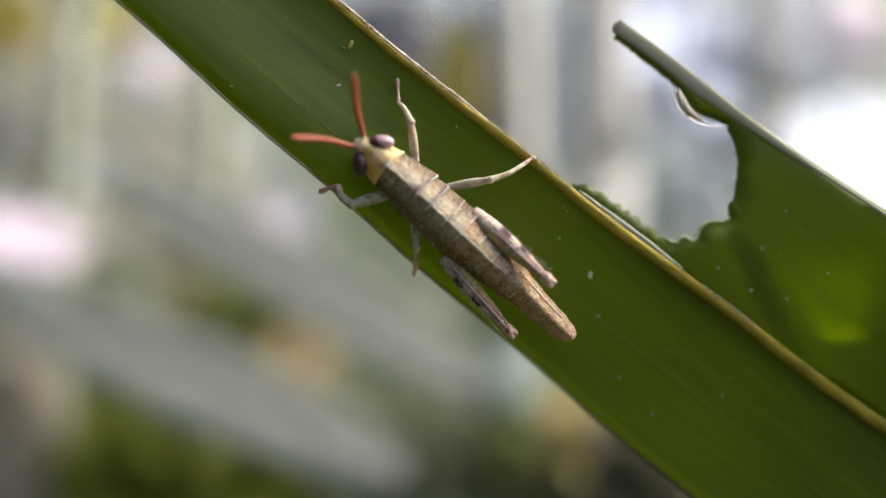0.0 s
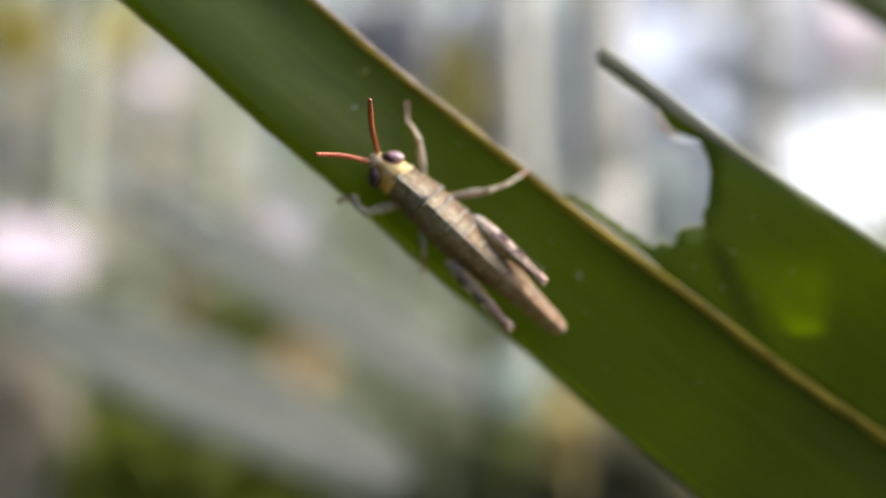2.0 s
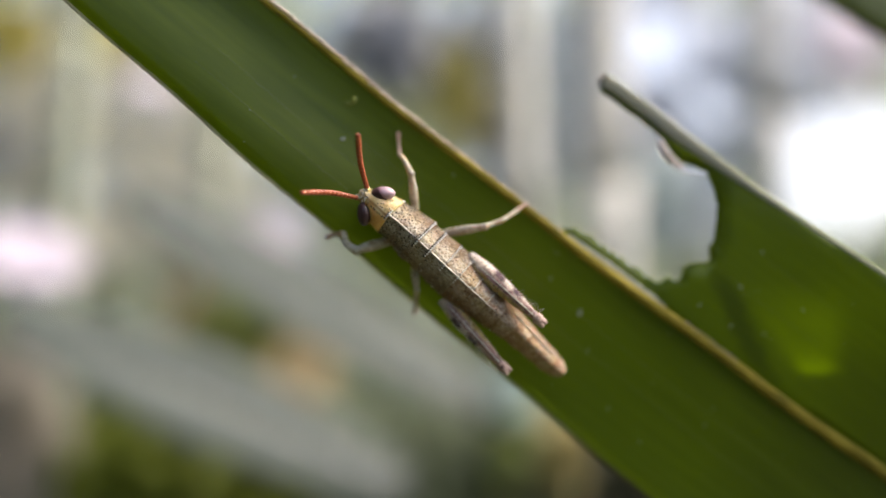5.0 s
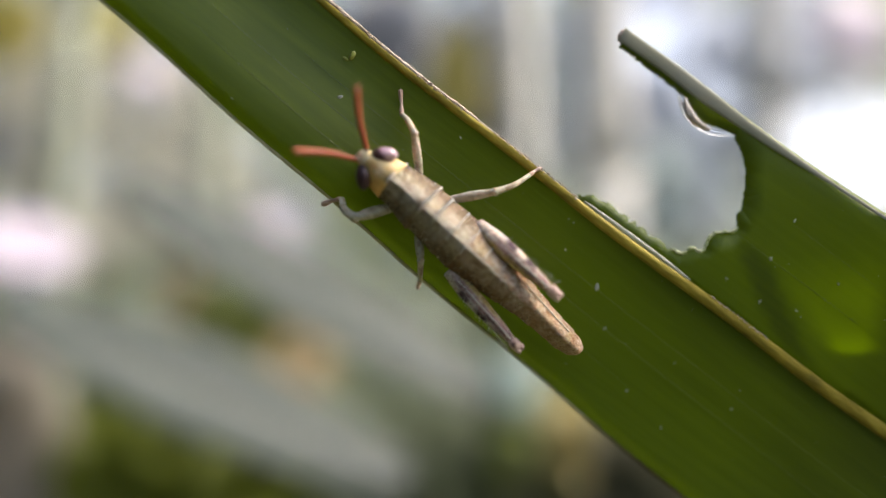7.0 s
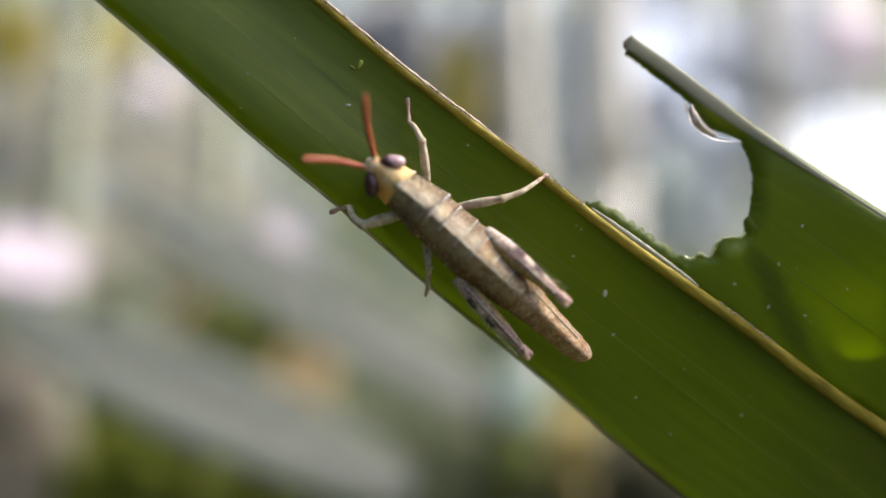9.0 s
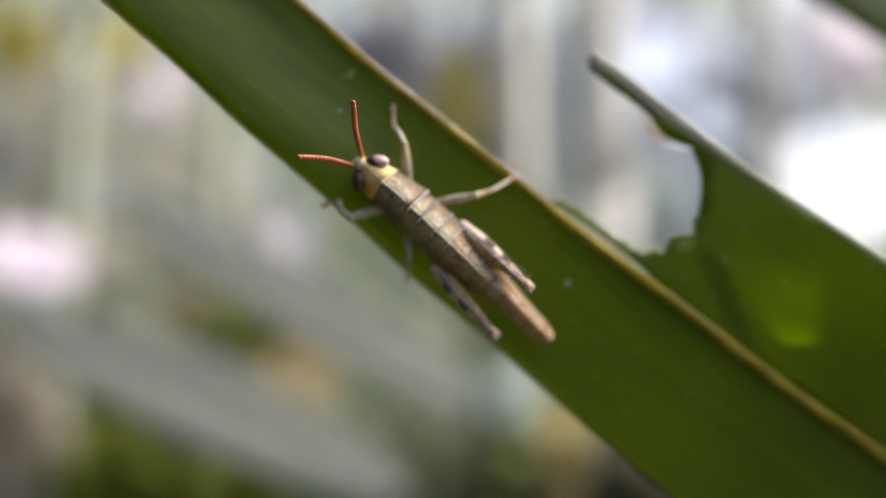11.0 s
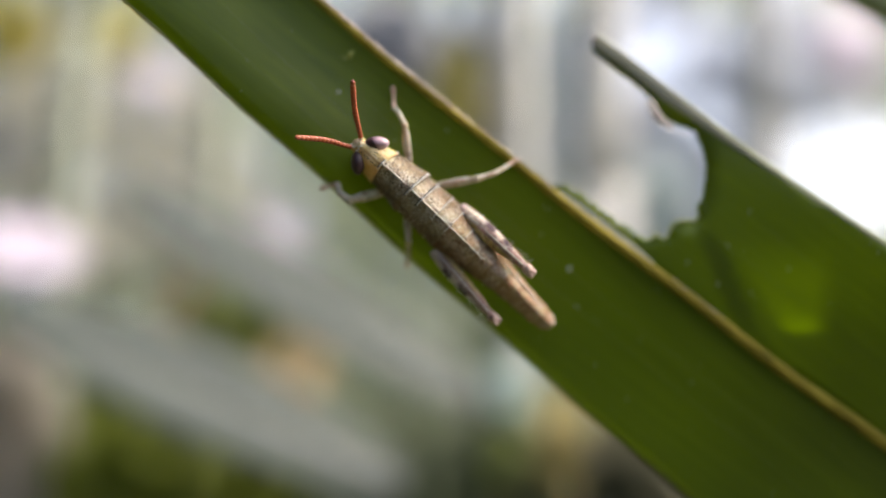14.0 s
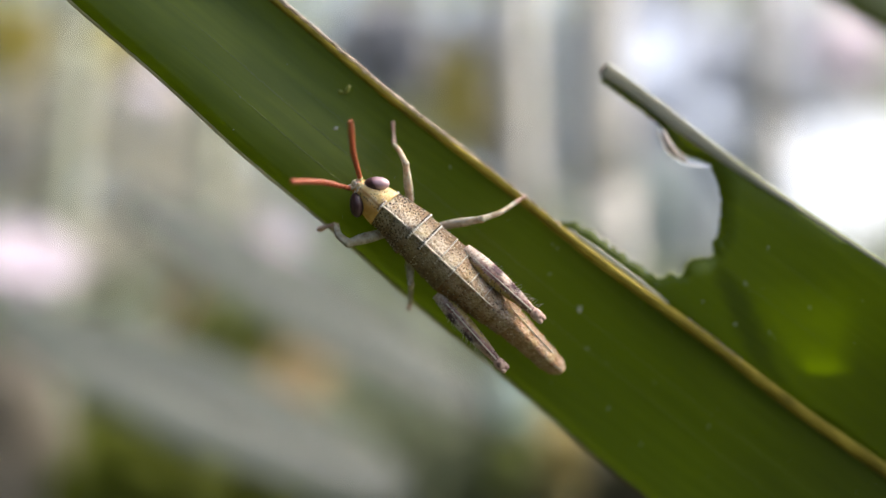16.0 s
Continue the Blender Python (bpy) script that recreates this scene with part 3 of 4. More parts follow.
# ---- the grasshopper nymph ----
# its own space in millimetres: x to the head, y to its left, z away from the leaf
AHEAD, LEFT = Vector((-0.7321, 0, 0.6811)), Vector((-0.6811, 0, -0.7321))
BUG = BASE @ Matrix.Translation((0.429 * MM, 33 * MM, 1.099 * MM)) @ Matrix((AHEAD, LEFT, Vector((0, -1, 0)))).transposed().to_4x4()
bug = tagged(new("grasshopper_nymph"), "small tan grasshopper nymph with red antennae resting on the leaf", "grasshopper")
bug.matrix_world = BUG


def bvec(x, y, z):
    return Vector((x, y, z)) * MM


BODY = [  # x, centre y, half width, ridge height, belly height
    (5.58, 0.19, 0.14, 2.92, 2.35), (5.46, 0.19, 0.33, 3.10, 1.85), (5.20, 0.18, 0.47, 3.26, 1.60), (4.90, 0.17, 0.58, 3.36, 1.40), (4.40, 0.15, 0.85, 3.42, 1.20), (3.80, 0.12, 0.98, 3.40, 1.10),
    (3.30, 0.06, 1.00, 3.42, 1.05), (2.00, 0.05, 1.12, 3.48, 0.95), (1.25, 0.05, 1.14, 3.46, 0.92), (0.30, 0.06, 1.20, 3.40, 0.90), (-0.60, 0.06, 1.24, 3.28, 0.85),
    (-1.60, 0.06, 1.14, 3.12, 0.80), (-2.70, 0.06, 0.98, 2.90, 0.72), (-4.30, 0.02, 0.76, 2.42, 0.55), (-5.60, 0.05, 0.64, 2.05, 0.42), (-6.70, 0.08, 0.58, 1.78, 0.38), (-7.30, 0.06, 0.47, 1.56, 0.45), (-7.60, 0.02, 0.26, 1.28, 0.62)]


def body_at(x):
    xs = [-b[0] for b in BODY]
    return [float(np.interp(-x, xs, [b[k] for b in BODY])) for k in range(1, 5)]


def body_ring(x, grow=0.0, roof=1.35, sides=32):
    """One cross-section: a roof with a blunt ridge above, a rounded belly below."""
    y, half, top, low = body_at(x)
    mid = low + (top - low) * 0.42
    pts = []
    for k in range(sides):
        a = 2 * math.pi * k / sides
        c, s = math.cos(a), math.sin(a)
        px = math.copysign(abs(c) ** (1.0 if s > 0 else 0.9), c) * (half + grow)
        slope = (1 - abs(c) ** roof) * 0.75 + abs(s) * 0.25 if roof < 1.7 else abs(s) ** 0.95
        pz = mid + (slope * (top - mid + grow) if s > 0 else -(abs(s) ** 0.9) * (mid - low + grow))
        pts.append(bvec(x, y + px, pz))
    return pts


def segment(name, x0, x1, material, flare=0.05, roof=1.35, label=""):
    """A body ring from x0 back to x1 whose rear margin stands a little proud of the next."""
    bm = bmesh.new()
    loops = []
    for i in range(9):
        u = i / 8
        x = x0 + (x1 - x0) * u
        loops.append(body_ring(x, flare * (u ** 2.2) - 0.03 * (1 - u) ** 4, roof))
    last = body_ring(x1 - 0.02, flare - 0.07, roof)
    rings(bm, loops + [last])
    return part(name, bm, material, bug, label)


def bead_row(x, owner, grow, count, size, material, name, phase=0.5):
    """A row of small beads across the back, over both slopes."""
    bm = bmesh.new()
    ring = body_ring(x, grow, 1.35, 64)[13:29]
    for k in range(count):
        u = (k + phase) / count * (len(ring) - 1)
        p = ring[int(u)].lerp(ring[min(int(u) + 1, len(ring) - 1)], u - int(u))
        bmesh.ops.create_icosphere(bm, subdivisions=1, radius=size * MM * random.uniform(0.8, 1.2), matrix=Matrix.Translation(p))
    tagged(part(name, bm, material, owner), kind="stuff")


head = segment("head", 5.58, 3.72, M["head"], 0.0, 1.9, "cream and orange rounded head")
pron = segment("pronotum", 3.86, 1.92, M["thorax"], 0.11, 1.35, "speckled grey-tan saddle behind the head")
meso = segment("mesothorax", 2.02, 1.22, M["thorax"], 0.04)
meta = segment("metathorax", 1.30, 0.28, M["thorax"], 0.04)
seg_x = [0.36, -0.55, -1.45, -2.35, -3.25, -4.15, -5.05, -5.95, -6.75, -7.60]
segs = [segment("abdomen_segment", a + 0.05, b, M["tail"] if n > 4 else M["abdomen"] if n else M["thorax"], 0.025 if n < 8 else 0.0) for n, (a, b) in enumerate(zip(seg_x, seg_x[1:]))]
for x, owner, grow in ((3.76, pron, 0.03), (1.96, pron, 0.10), (1.25, meso, 0.05), (0.31, meta, 0.045), (-0.53, segs[0], 0.03)):
    strong = owner in (pron, meso)
    bead_row(x, owner, grow + 0.045, 15, 0.056 if strong else 0.040, M["bead"], "margin_bead")
    if strong:
        bead_row(x + 0.05, owner, grow + 0.035, 15, 0.056, M["pit"], "margin_pit", 0.0)
for x, owner, grow in ((1.95, pron, 0.12), (1.23, meso, 0.055), (0.29, meta, 0.05), (-0.54, segs[0], 0.035), (-1.44, segs[1], 0.035), (-2.34, segs[2], 0.035)):
    bm = bmesh.new()
    tube(bm, body_ring(x, grow, 1.35, 64)[17:28], lambda u: 0.026 * MM, 6, up=(1, 0, 0), rough=0.5)
    part("pale_margin", bm, M["keel"], owner, "thin pale rear margin of the ring")
bm = bmesh.new()
for row in range(11):
    ring = body_ring(3.62 - 0.14 * row, 0.004 + 0.11 * (0.02 + row / 12.5) ** 2.2, 1.35, 64)
    for k in range(3 + row % 2, 31, 2):
        if random.random() < 0.85:
            p = ring[k].lerp(ring[k + 1], random.uniform(-0.3, 0.3)) + bvec(random.uniform(-0.03, 0.03), 0, 0)
            bmesh.ops.create_icosphere(bm, subdivisions=1, radius=random.uniform(0.026, 0.048) * MM, matrix=Matrix.Translation(p))
tagged(part("pitting", bm, M["pit"], pron, "scattered dark pitting"), kind="stuff")


def granules(owner, x0, x1, count, flare=0.0):
    """Fine pale grains and dark pits sprinkled over the upper slopes of a ring."""
    for name, material, share, low, high in (("granulation", M["keel"], 0.45, 0.018, 0.032), ("pitting", M["pit"], 0.36, 0.018, 0.038)):
        bm = bmesh.new()
        for _ in range(int(count * share)):
            u = random.random()
            ring = body_ring(x0 + (x1 - x0) * u, flare * u ** 2.2, 1.35, 96)
            bmesh.ops.create_icosphere(bm, subdivisions=1, radius=random.uniform(low, high) * MM, matrix=Matrix.Translation(ring[random.randint(3, 46)]))
        tagged(part(name, bm, material, owner), kind="stuff")


granules(pron, 3.7, 2.0, 260, 0.11)
granules(meso, 1.9, 1.3, 120)
granules(meta, 1.2, 0.4, 160)
for n, g in enumerate(segs[:6]):
    granules(g, seg_x[n] - 0.05, seg_x[n + 1] + 0.05, 110 - 10 * n)
bm = bmesh.new()
tube(bm, [bvec(x, body_at(x)[0], body_at(x)[2] + 0.02) for x in np.arange(3.8, -3.0, -0.1)], lambda u: 0.058 * MM * (1 - 0.55 * u), 6, rough=0.3)
part("dorsal_keel", bm, M["keel"], bug, "thin pale ridge along the back")
bm = bmesh.new()
tube(bm, [bvec(x, body_at(x)[0] - body_at(x)[1] * 0.62, body_at(x)[3] + (body_at(x)[2] - body_at(x)[3]) * 0.80) for x in np.arange(-3.6, -6.6, -0.1)], lambda u: 0.03 * MM, 6, rough=0.2)
part("side_line", bm, M["keel"], bug, "pale broken line along the abdomen")

bm = bmesh.new()
for _ in range(60):
    p = bvec(random.uniform(5.0, 5.52), 0.19 + random.uniform(-0.32, 0.30), 0)
    p.z = (body_at(p.x * 1000)[2] + 0.02 - 0.8 * (p.y * 1000 - 0.18) ** 2) * MM
    bmesh.ops.create_icosphere(bm, subdivisions=1, radius=random.uniform(0.02, 0.05) * MM, matrix=Matrix.Translation(p))
tagged(part("crown_granulation", bm, M["keel"], head, "pale granules between the antennae"), kind="stuff")

bm = bmesh.new()
for k in range(40):
    x = random.uniform(3.9, 4.9)
    y = random.choice((0.12 - random.uniform(0.0, 0.30), 0.30 + random.uniform(0, 0.12), -0.05 - 0.35 * (4.9 - x) - random.uniform(0, 0.2)))
    off_mid = (y - body_at(x)[0]) / max(0.2, body_at(x)[1])
    p = bvec(x, y, body_at(x)[3] + (body_at(x)[2] - body_at(x)[3]) * (0.42 + 0.58 * math.sqrt(max(0.0, 1 - off_mid * off_mid)) ** 0.95))
    bmesh.ops.create_icosphere(bm, subdivisions=1, radius=random.uniform(0.018, 0.034) * MM, matrix=Matrix.Translation(p))
tagged(part("pitting", bm, M["pit"], head, "small dark pits on the crown"), kind="stuff")

# face, eyes, antennae
bm = bmesh.new()
ball(bm, bvec(5.16, 0.19, 2.35), (0.26 * MM, 0.40 * MM, 0.72 * MM), Matrix.Rotation(radians(14), 4, "Y"))
part("face", bm, M["head"], head, "cream slanting face")
for side, x, y, z, tilt, look_of in ((43, 4.66, -0.45, 3.02, -16, "eye"), (-43, 4.68, 0.85, 2.98, 14, "eye_shaded")):
    bm = bmesh.new()
    ball(bm, (0, 0, 0), (0.58 * MM, 0.32 * MM, 0.42 * MM), None, 24, 16)
    me = mesh_of("eye", bm, M[look_of])
    eye = tagged(new("eye", me), "glossy purple-brown compound eye")
    eye.parent = bug
    eye.matrix_local = Matrix.Translation(bvec(x, y, z)) @ Matrix.Rotation(radians(side), 4, "Z") @ Matrix.Rotation(radians(tilt), 4, "X")
for base, tip, bow in (((5.36, -0.12, 3.08), (6.90, -1.57, 5.36), 0.10), ((5.38, 0.50, 3.02), (7.02, 1.96, 5.26), -0.12)):
    a, b = bvec(*base), bvec(*tip)
    bend = Vector((0, 0, 1)).cross(b - a).normalized() * bow * MM
    path = smooth_path([a, a.lerp(b, 0.5) + bend, b], 44)
    bm = bmesh.new()
    tube(bm, path, lambda u: (0.082 + 0.022 * min(1, u * 3.0) - 0.03 * max(0, u - 0.85) / 0.15 + 0.032 * abs(math.sin(u * 14 * math.pi))) * MM, 12)
    ant = part("antenna", bm, M["antenna"], bug, "rust-red ringed antenna")
    for k in range(1, 14):
        bm = bmesh.new()
        i = round(k / 14 * (len(path) - 1))
        tube(bm, [path[i], path[i] + (path[i] - path[i - 1]) * 0.7], lambda u: (0.080 + 0.022 * min(1, k / 4)) * MM, 12)
        part("ring", bm, M["antenna_ring"], ant)
    bm = bmesh.new()
    ball(bm, a, (0.13 * MM, 0.12 * MM, 0.13 * MM))
    part("antenna_socket", bm, M["head"], head)


def leg(points, radii, foot, bow=(0, 0, 0), foot_r=0.085):
    """Femur, tibia and clawed foot along joints."""
    p = [bvec(*q) for q in points]
    bm = bmesh.new()
    tube(bm, smooth_path([p[0], p[0].lerp(p[1], 0.5) + Vector((0, 0, 0.05 * MM)), p[1]], 8), lambda u: radii[0] * MM * (0.85 + 0.35 * math.sin(math.pi * u) - 0.15 * u), 10)
    femur = part("femur", bm, M["leg"], bug)
    bm = bmesh.new()
    ball(bm, p[1], (radii[0] * 0.98 * MM,) * 3)
    part("knee", bm, M["leg"], femur)
    bm = bmesh.new()
    tube(bm, smooth_path([p[1], p[1].lerp(p[2], 0.5) + bvec(*bow), p[2]], 8), lambda u: radii[1] * MM * (1.1 - 0.35 * u + 0.12 * max(0, 0.2 - u) / 0.2), 10)
    part("tibia", bm, M["leg"], femur)
    f = [bvec(*q) for q in foot]
    bm = bmesh.new()
    tube(bm, smooth_path([p[2]] + f, 6), lambda u: foot_r * MM * (1 + 0.25 * math.sin(u * 9)), 8)
    for d in (-1, 1):
        e = f[-1] + Vector((0, d * 0.08 * MM, -0.10 * MM)) + (f[-1] - p[2]).normalized() * 0.1 * MM
        tube(bm, [f[-1], f[-1].lerp(e, 0.5), e], lambda u: 0.03 * MM * (1 - 0.7 * u), 6)
    part("tarsus", bm, M["foot"], femur, "pinkish clawed foot")


leg([(3.10, -0.90, 1.5), (4.41, -2.04, 2.4), (5.60, -2.40, 1.25)], (0.18, 0.13), [(5.95, -2.75, 1.08), (6.42, -3.19, 1.02)], (0.12, -0.10, 0.1))
leg([(3.00, 0.94, 1.8), (3.86, 2.40, 2.3), (4.92, 2.22, 1.7)], (0.235, 0.185), [(5.20, 2.52, 1.35), (5.50, 3.00, 1.00)], (0.05, 0.15, 0.15), 0.105)
leg([(1.40, -1.00, 1.3), (0.12, -2.59, 2.1), (-0.50, -4.30, 1.05)], (0.19, 0.13), [(-0.57, -4.67, 0.85), (-0.66, -4.90, 0.75)], (-0.10, 0.0, 0.12))
leg([(1.40, 1.05, 1.5), (0.50, 1.85, 1.6), (-0.10, 2.60, 0.5)], (0.18, 0.14), [(-0.18, 2.85, -0.20), (-0.25, 2.95, -0.45)])


def hind_leg(base, knee, side, thick):
    """Thick banded femur laid along the body, folded shin below it."""
    a, b = bvec(*base), bvec(*knee)
    bm = bmesh.new()
    path = smooth_path([a, a.lerp(b, 0.33) + Vector((0, 0, 0.14 * MM)), a.lerp(b, 0.7) + Vector((0, 0, 0.05 * MM)), b], 10)
    tube(bm, path, lambda u: (0.15 + thick * math.sin(math.pi * min(1, u * 0.92 + 0.16)) ** 0.9 * (1 - 0.55 * u) + 0.05 * u) * MM, 14, flat=1.15)
    femur = part("hind_femur", bm, M["femur_right"] if side < 0 else M["femur_left"], bug, "thick banded hind thigh in cream and purple-brown")
    bm = bmesh.new()
    tube(bm, [p + Vector((0, -side * 0.02 * MM, (0.30 * (1 - 0.4 * i / len(path)) + 0.2) * MM)) for i, p in enumerate(path[4:-3])], lambda u: 0.035 * MM, 6, rough=0.2)
    part("femur_ridge", bm, M["keel"], femur)
    bm = bmesh.new()
    ball(bm, b + bvec(0.05, 0, 0), (0.36 * MM, 0.27 * MM, 0.32 * MM))
    ball(bm, b + bvec(-0.20, 0.10, 0.04), (0.20 * MM, 0.15 * MM, 0.22 * MM))
    ball(bm, b + bvec(-0.20, -0.10, 0.0), (0.20 * MM, 0.15 * MM, 0.22 * MM))
    part("knee", bm, M["knee"], femur, "pinkish knobbed knee")
    for name, material, count in (("pitting", M["pit"], 70), ("granulation", M["keel"], 45)):
        bm = bmesh.new()
        for _ in range(count):
            i = random.randint(2, len(path) - 3)
            u, ang = i / (len(path) - 1), random.uniform(0.2, 2.9)
            r = (0.15 + thick * math.sin(math.pi * min(1, u * 0.92 + 0.16)) ** 0.9 * (1 - 0.55 * u) + 0.05 * u) * MM
            bmesh.ops.create_icosphere(bm, subdivisions=1, radius=random.uniform(0.016, 0.036) * MM, matrix=Matrix.Translation(path[i] + Vector((random.uniform(-0.05, 0.05) * MM, r * math.cos(ang), 1.3 * r * math.sin(ang)))))
        tagged(part(name, bm, material, femur), kind="stuff")
    bm = bmesh.new()
    low = a + bvec(-0.6, side * 0.12, -1.0)
    tube(bm, smooth_path([b + bvec(-0.05, 0, -0.2), b.lerp(low, 0.5) + bvec(0, side * 0.1, -0.15), low], 8), lambda u: 0.10 * MM, 8)
    shin = part("hind_tibia", bm, M["leg"], femur)
    bm = bmesh.new()
    for k in range(26):
        u = 0.25 + 0.72 * k / 26
        p = path[int(u * (len(path) - 1))] + Vector((0, side * 0.28 * MM, 0.18 * MM))
        e = p + bvec(-0.10 + random.uniform(-0.08, 0.05), side * random.uniform(0.14, 0.30), 0.16)
        tube(bm, [p, p.lerp(e, 0.5), e], lambda v: 0.014 * MM * (1.2 - v), 5)
    tagged(part("bristle_fringe", bm, M["keel"], femur, "fine pale bristles"), kind="stuff")


hind_leg((-0.30, -1.0, 1.95), (-4.66, -1.04, 2.75), -1, 0.34)
hind_leg((-0.75, 1.35, 1.6), (-5.10, 1.75, 1.95), 1, 0.29)

# ---- plants behind, out of focus ----
def off(tx, ty, d):
    """A place d metres ahead, by its slopes to the right and up."""
    return BASE @ Vector((tx * d, d, ty * d))


def upright(tx, ty, y):
    """A place on an upright sheet y metres ahead, by its slopes to the right and up."""
    return off(tx, ty, y / (math.cos(radians(TILT)) - math.sin(radians(TILT)) * ty))


NEAR = 0.4     # how near the plants behind stand, by the sizes named below


def leaflet(name, ends, d, width, material, label, droop=0.05, roll=0.0, stalk=None, group="leaflets behind", fold=0.06):
    """A long blade with a folded cross-section, tapering to both ends."""
    a, b = off(*ends[0], d[0]), off(*ends[1], d[1])
    along = (b - a).normalized()
    view = (BASE.to_3x3() @ Vector((0, -1, 0)))
    side = along.cross(view).normalized()
    side = Matrix.Rotation(radians(roll), 3, along) @ side
    face = side.cross(along)
    thing = tagged(new(name), label, "leaf", group)
    spine, halves = [], ([], [])
    for i in range(25):
        u = i / 24
        c = a.lerp(b, u) - Vector((0, 0, droop * math.sin(math.pi * u)))
        h = width / 2 * max(0.03, math.sin(math.pi * (0.06 + 0.88 * u)) ** 0.6)
        spine.append(c)
        for sign, rows in zip((-1, 1), halves):
            arc = [c + side * (sign * h * v) + face * (fold * h * v) for v in (0, 0.33, 0.66, 1)]
            rows.append(arc + [p - face * (width * 0.02) for p in reversed(arc)])
    for rows in halves:
        bm = bmesh.new()
        rings(bm, rows)
        part("blade_half", bm, material, thing)
    bm = bmesh.new()
    tube(bm, spine, lambda u: width * 0.03 * (1.1 - u), 8)
    part("midrib", bm, F["cane"], thing)
    if stalk:
        low = Vector((stalk[0], stalk[1], 0))
        bm = bmesh.new()
        tube(bm, smooth_path([spine[0], spine[0] + (spine[0] - spine[1]) * 2, low.lerp(spine[0], 0.6), low], 8), lambda u: width * (0.03 + 0.05 * u), 8)
        part("stalk", bm, F["moss"], thing)
    return thing


def clump(name, label, tx, ty, rx, ry, d, count, size, material, deep=0.12, group=""):
    """A bush of many small folded leaves within a rounded, uneven volume."""
    thing = tagged(new(name), label, "bush", group, kind="stuff")
    d, size, deep = d * NEAR, size * NEAR, deep * NEAR
    bm = bmesh.new()
    spots = []
    for _ in range(count):
        r, a = math.sqrt(random.random()), random.uniform(0, 2 * math.pi)
        p = off(tx + rx * r * math.cos(a), ty + ry * r * math.sin(a), d + random.uniform(-deep, deep))
        spots.append(p)
        one_leaf(bm, p, size * random.uniform(0.6, 1.3))
    tagged(part("foliage", bm, material, thing), kind="stuff")
    mid = off(tx, ty - ry * 0.6, d)
    foot = Vector((mid.x, mid.y + 0.05, 0))
    bm = bmesh.new()
    tube(bm, smooth_path([mid, foot.lerp(mid, 0.5) + Vector((0.02, 0, 0)), foot], 8), lambda u: (0.0015 + 0.003 * u) * NEAR, 6, up=(0, 1, 0))
    for p in spots[::16]:
        tube(bm, [mid, mid.lerp(p, 0.5) + Vector((0, 0, -0.004 * NEAR)), p], lambda u: 0.0012 * NEAR * (1.2 - u), 5, up=(0.3, 1, 0))
    part("stem", bm, F["twig"], thing)
    return thing


def one_leaf(bm, p, size):
    turn = Euler((random.uniform(-0.7, 0.7) + 1.2, random.uniform(-1.2, 1.2), random.uniform(-0.7, 0.7))).to_matrix()
    pts = [turn @ (Vector(q) * size) + p for q in ((0, -0.5, 0), (0.24, -0.12, 0.07), (0.2, 0.2, 0.06), (0, 0.5, -0.05), (-0.2, 0.2, 0.06), (-0.24, -0.12, 0.07), (0, 0, 0))]
    v = [bm.verts.new(q) for q in pts]
    for i in range(6):
        bm.faces.new((v[i], v[(i + 1) % 6], v[6]))


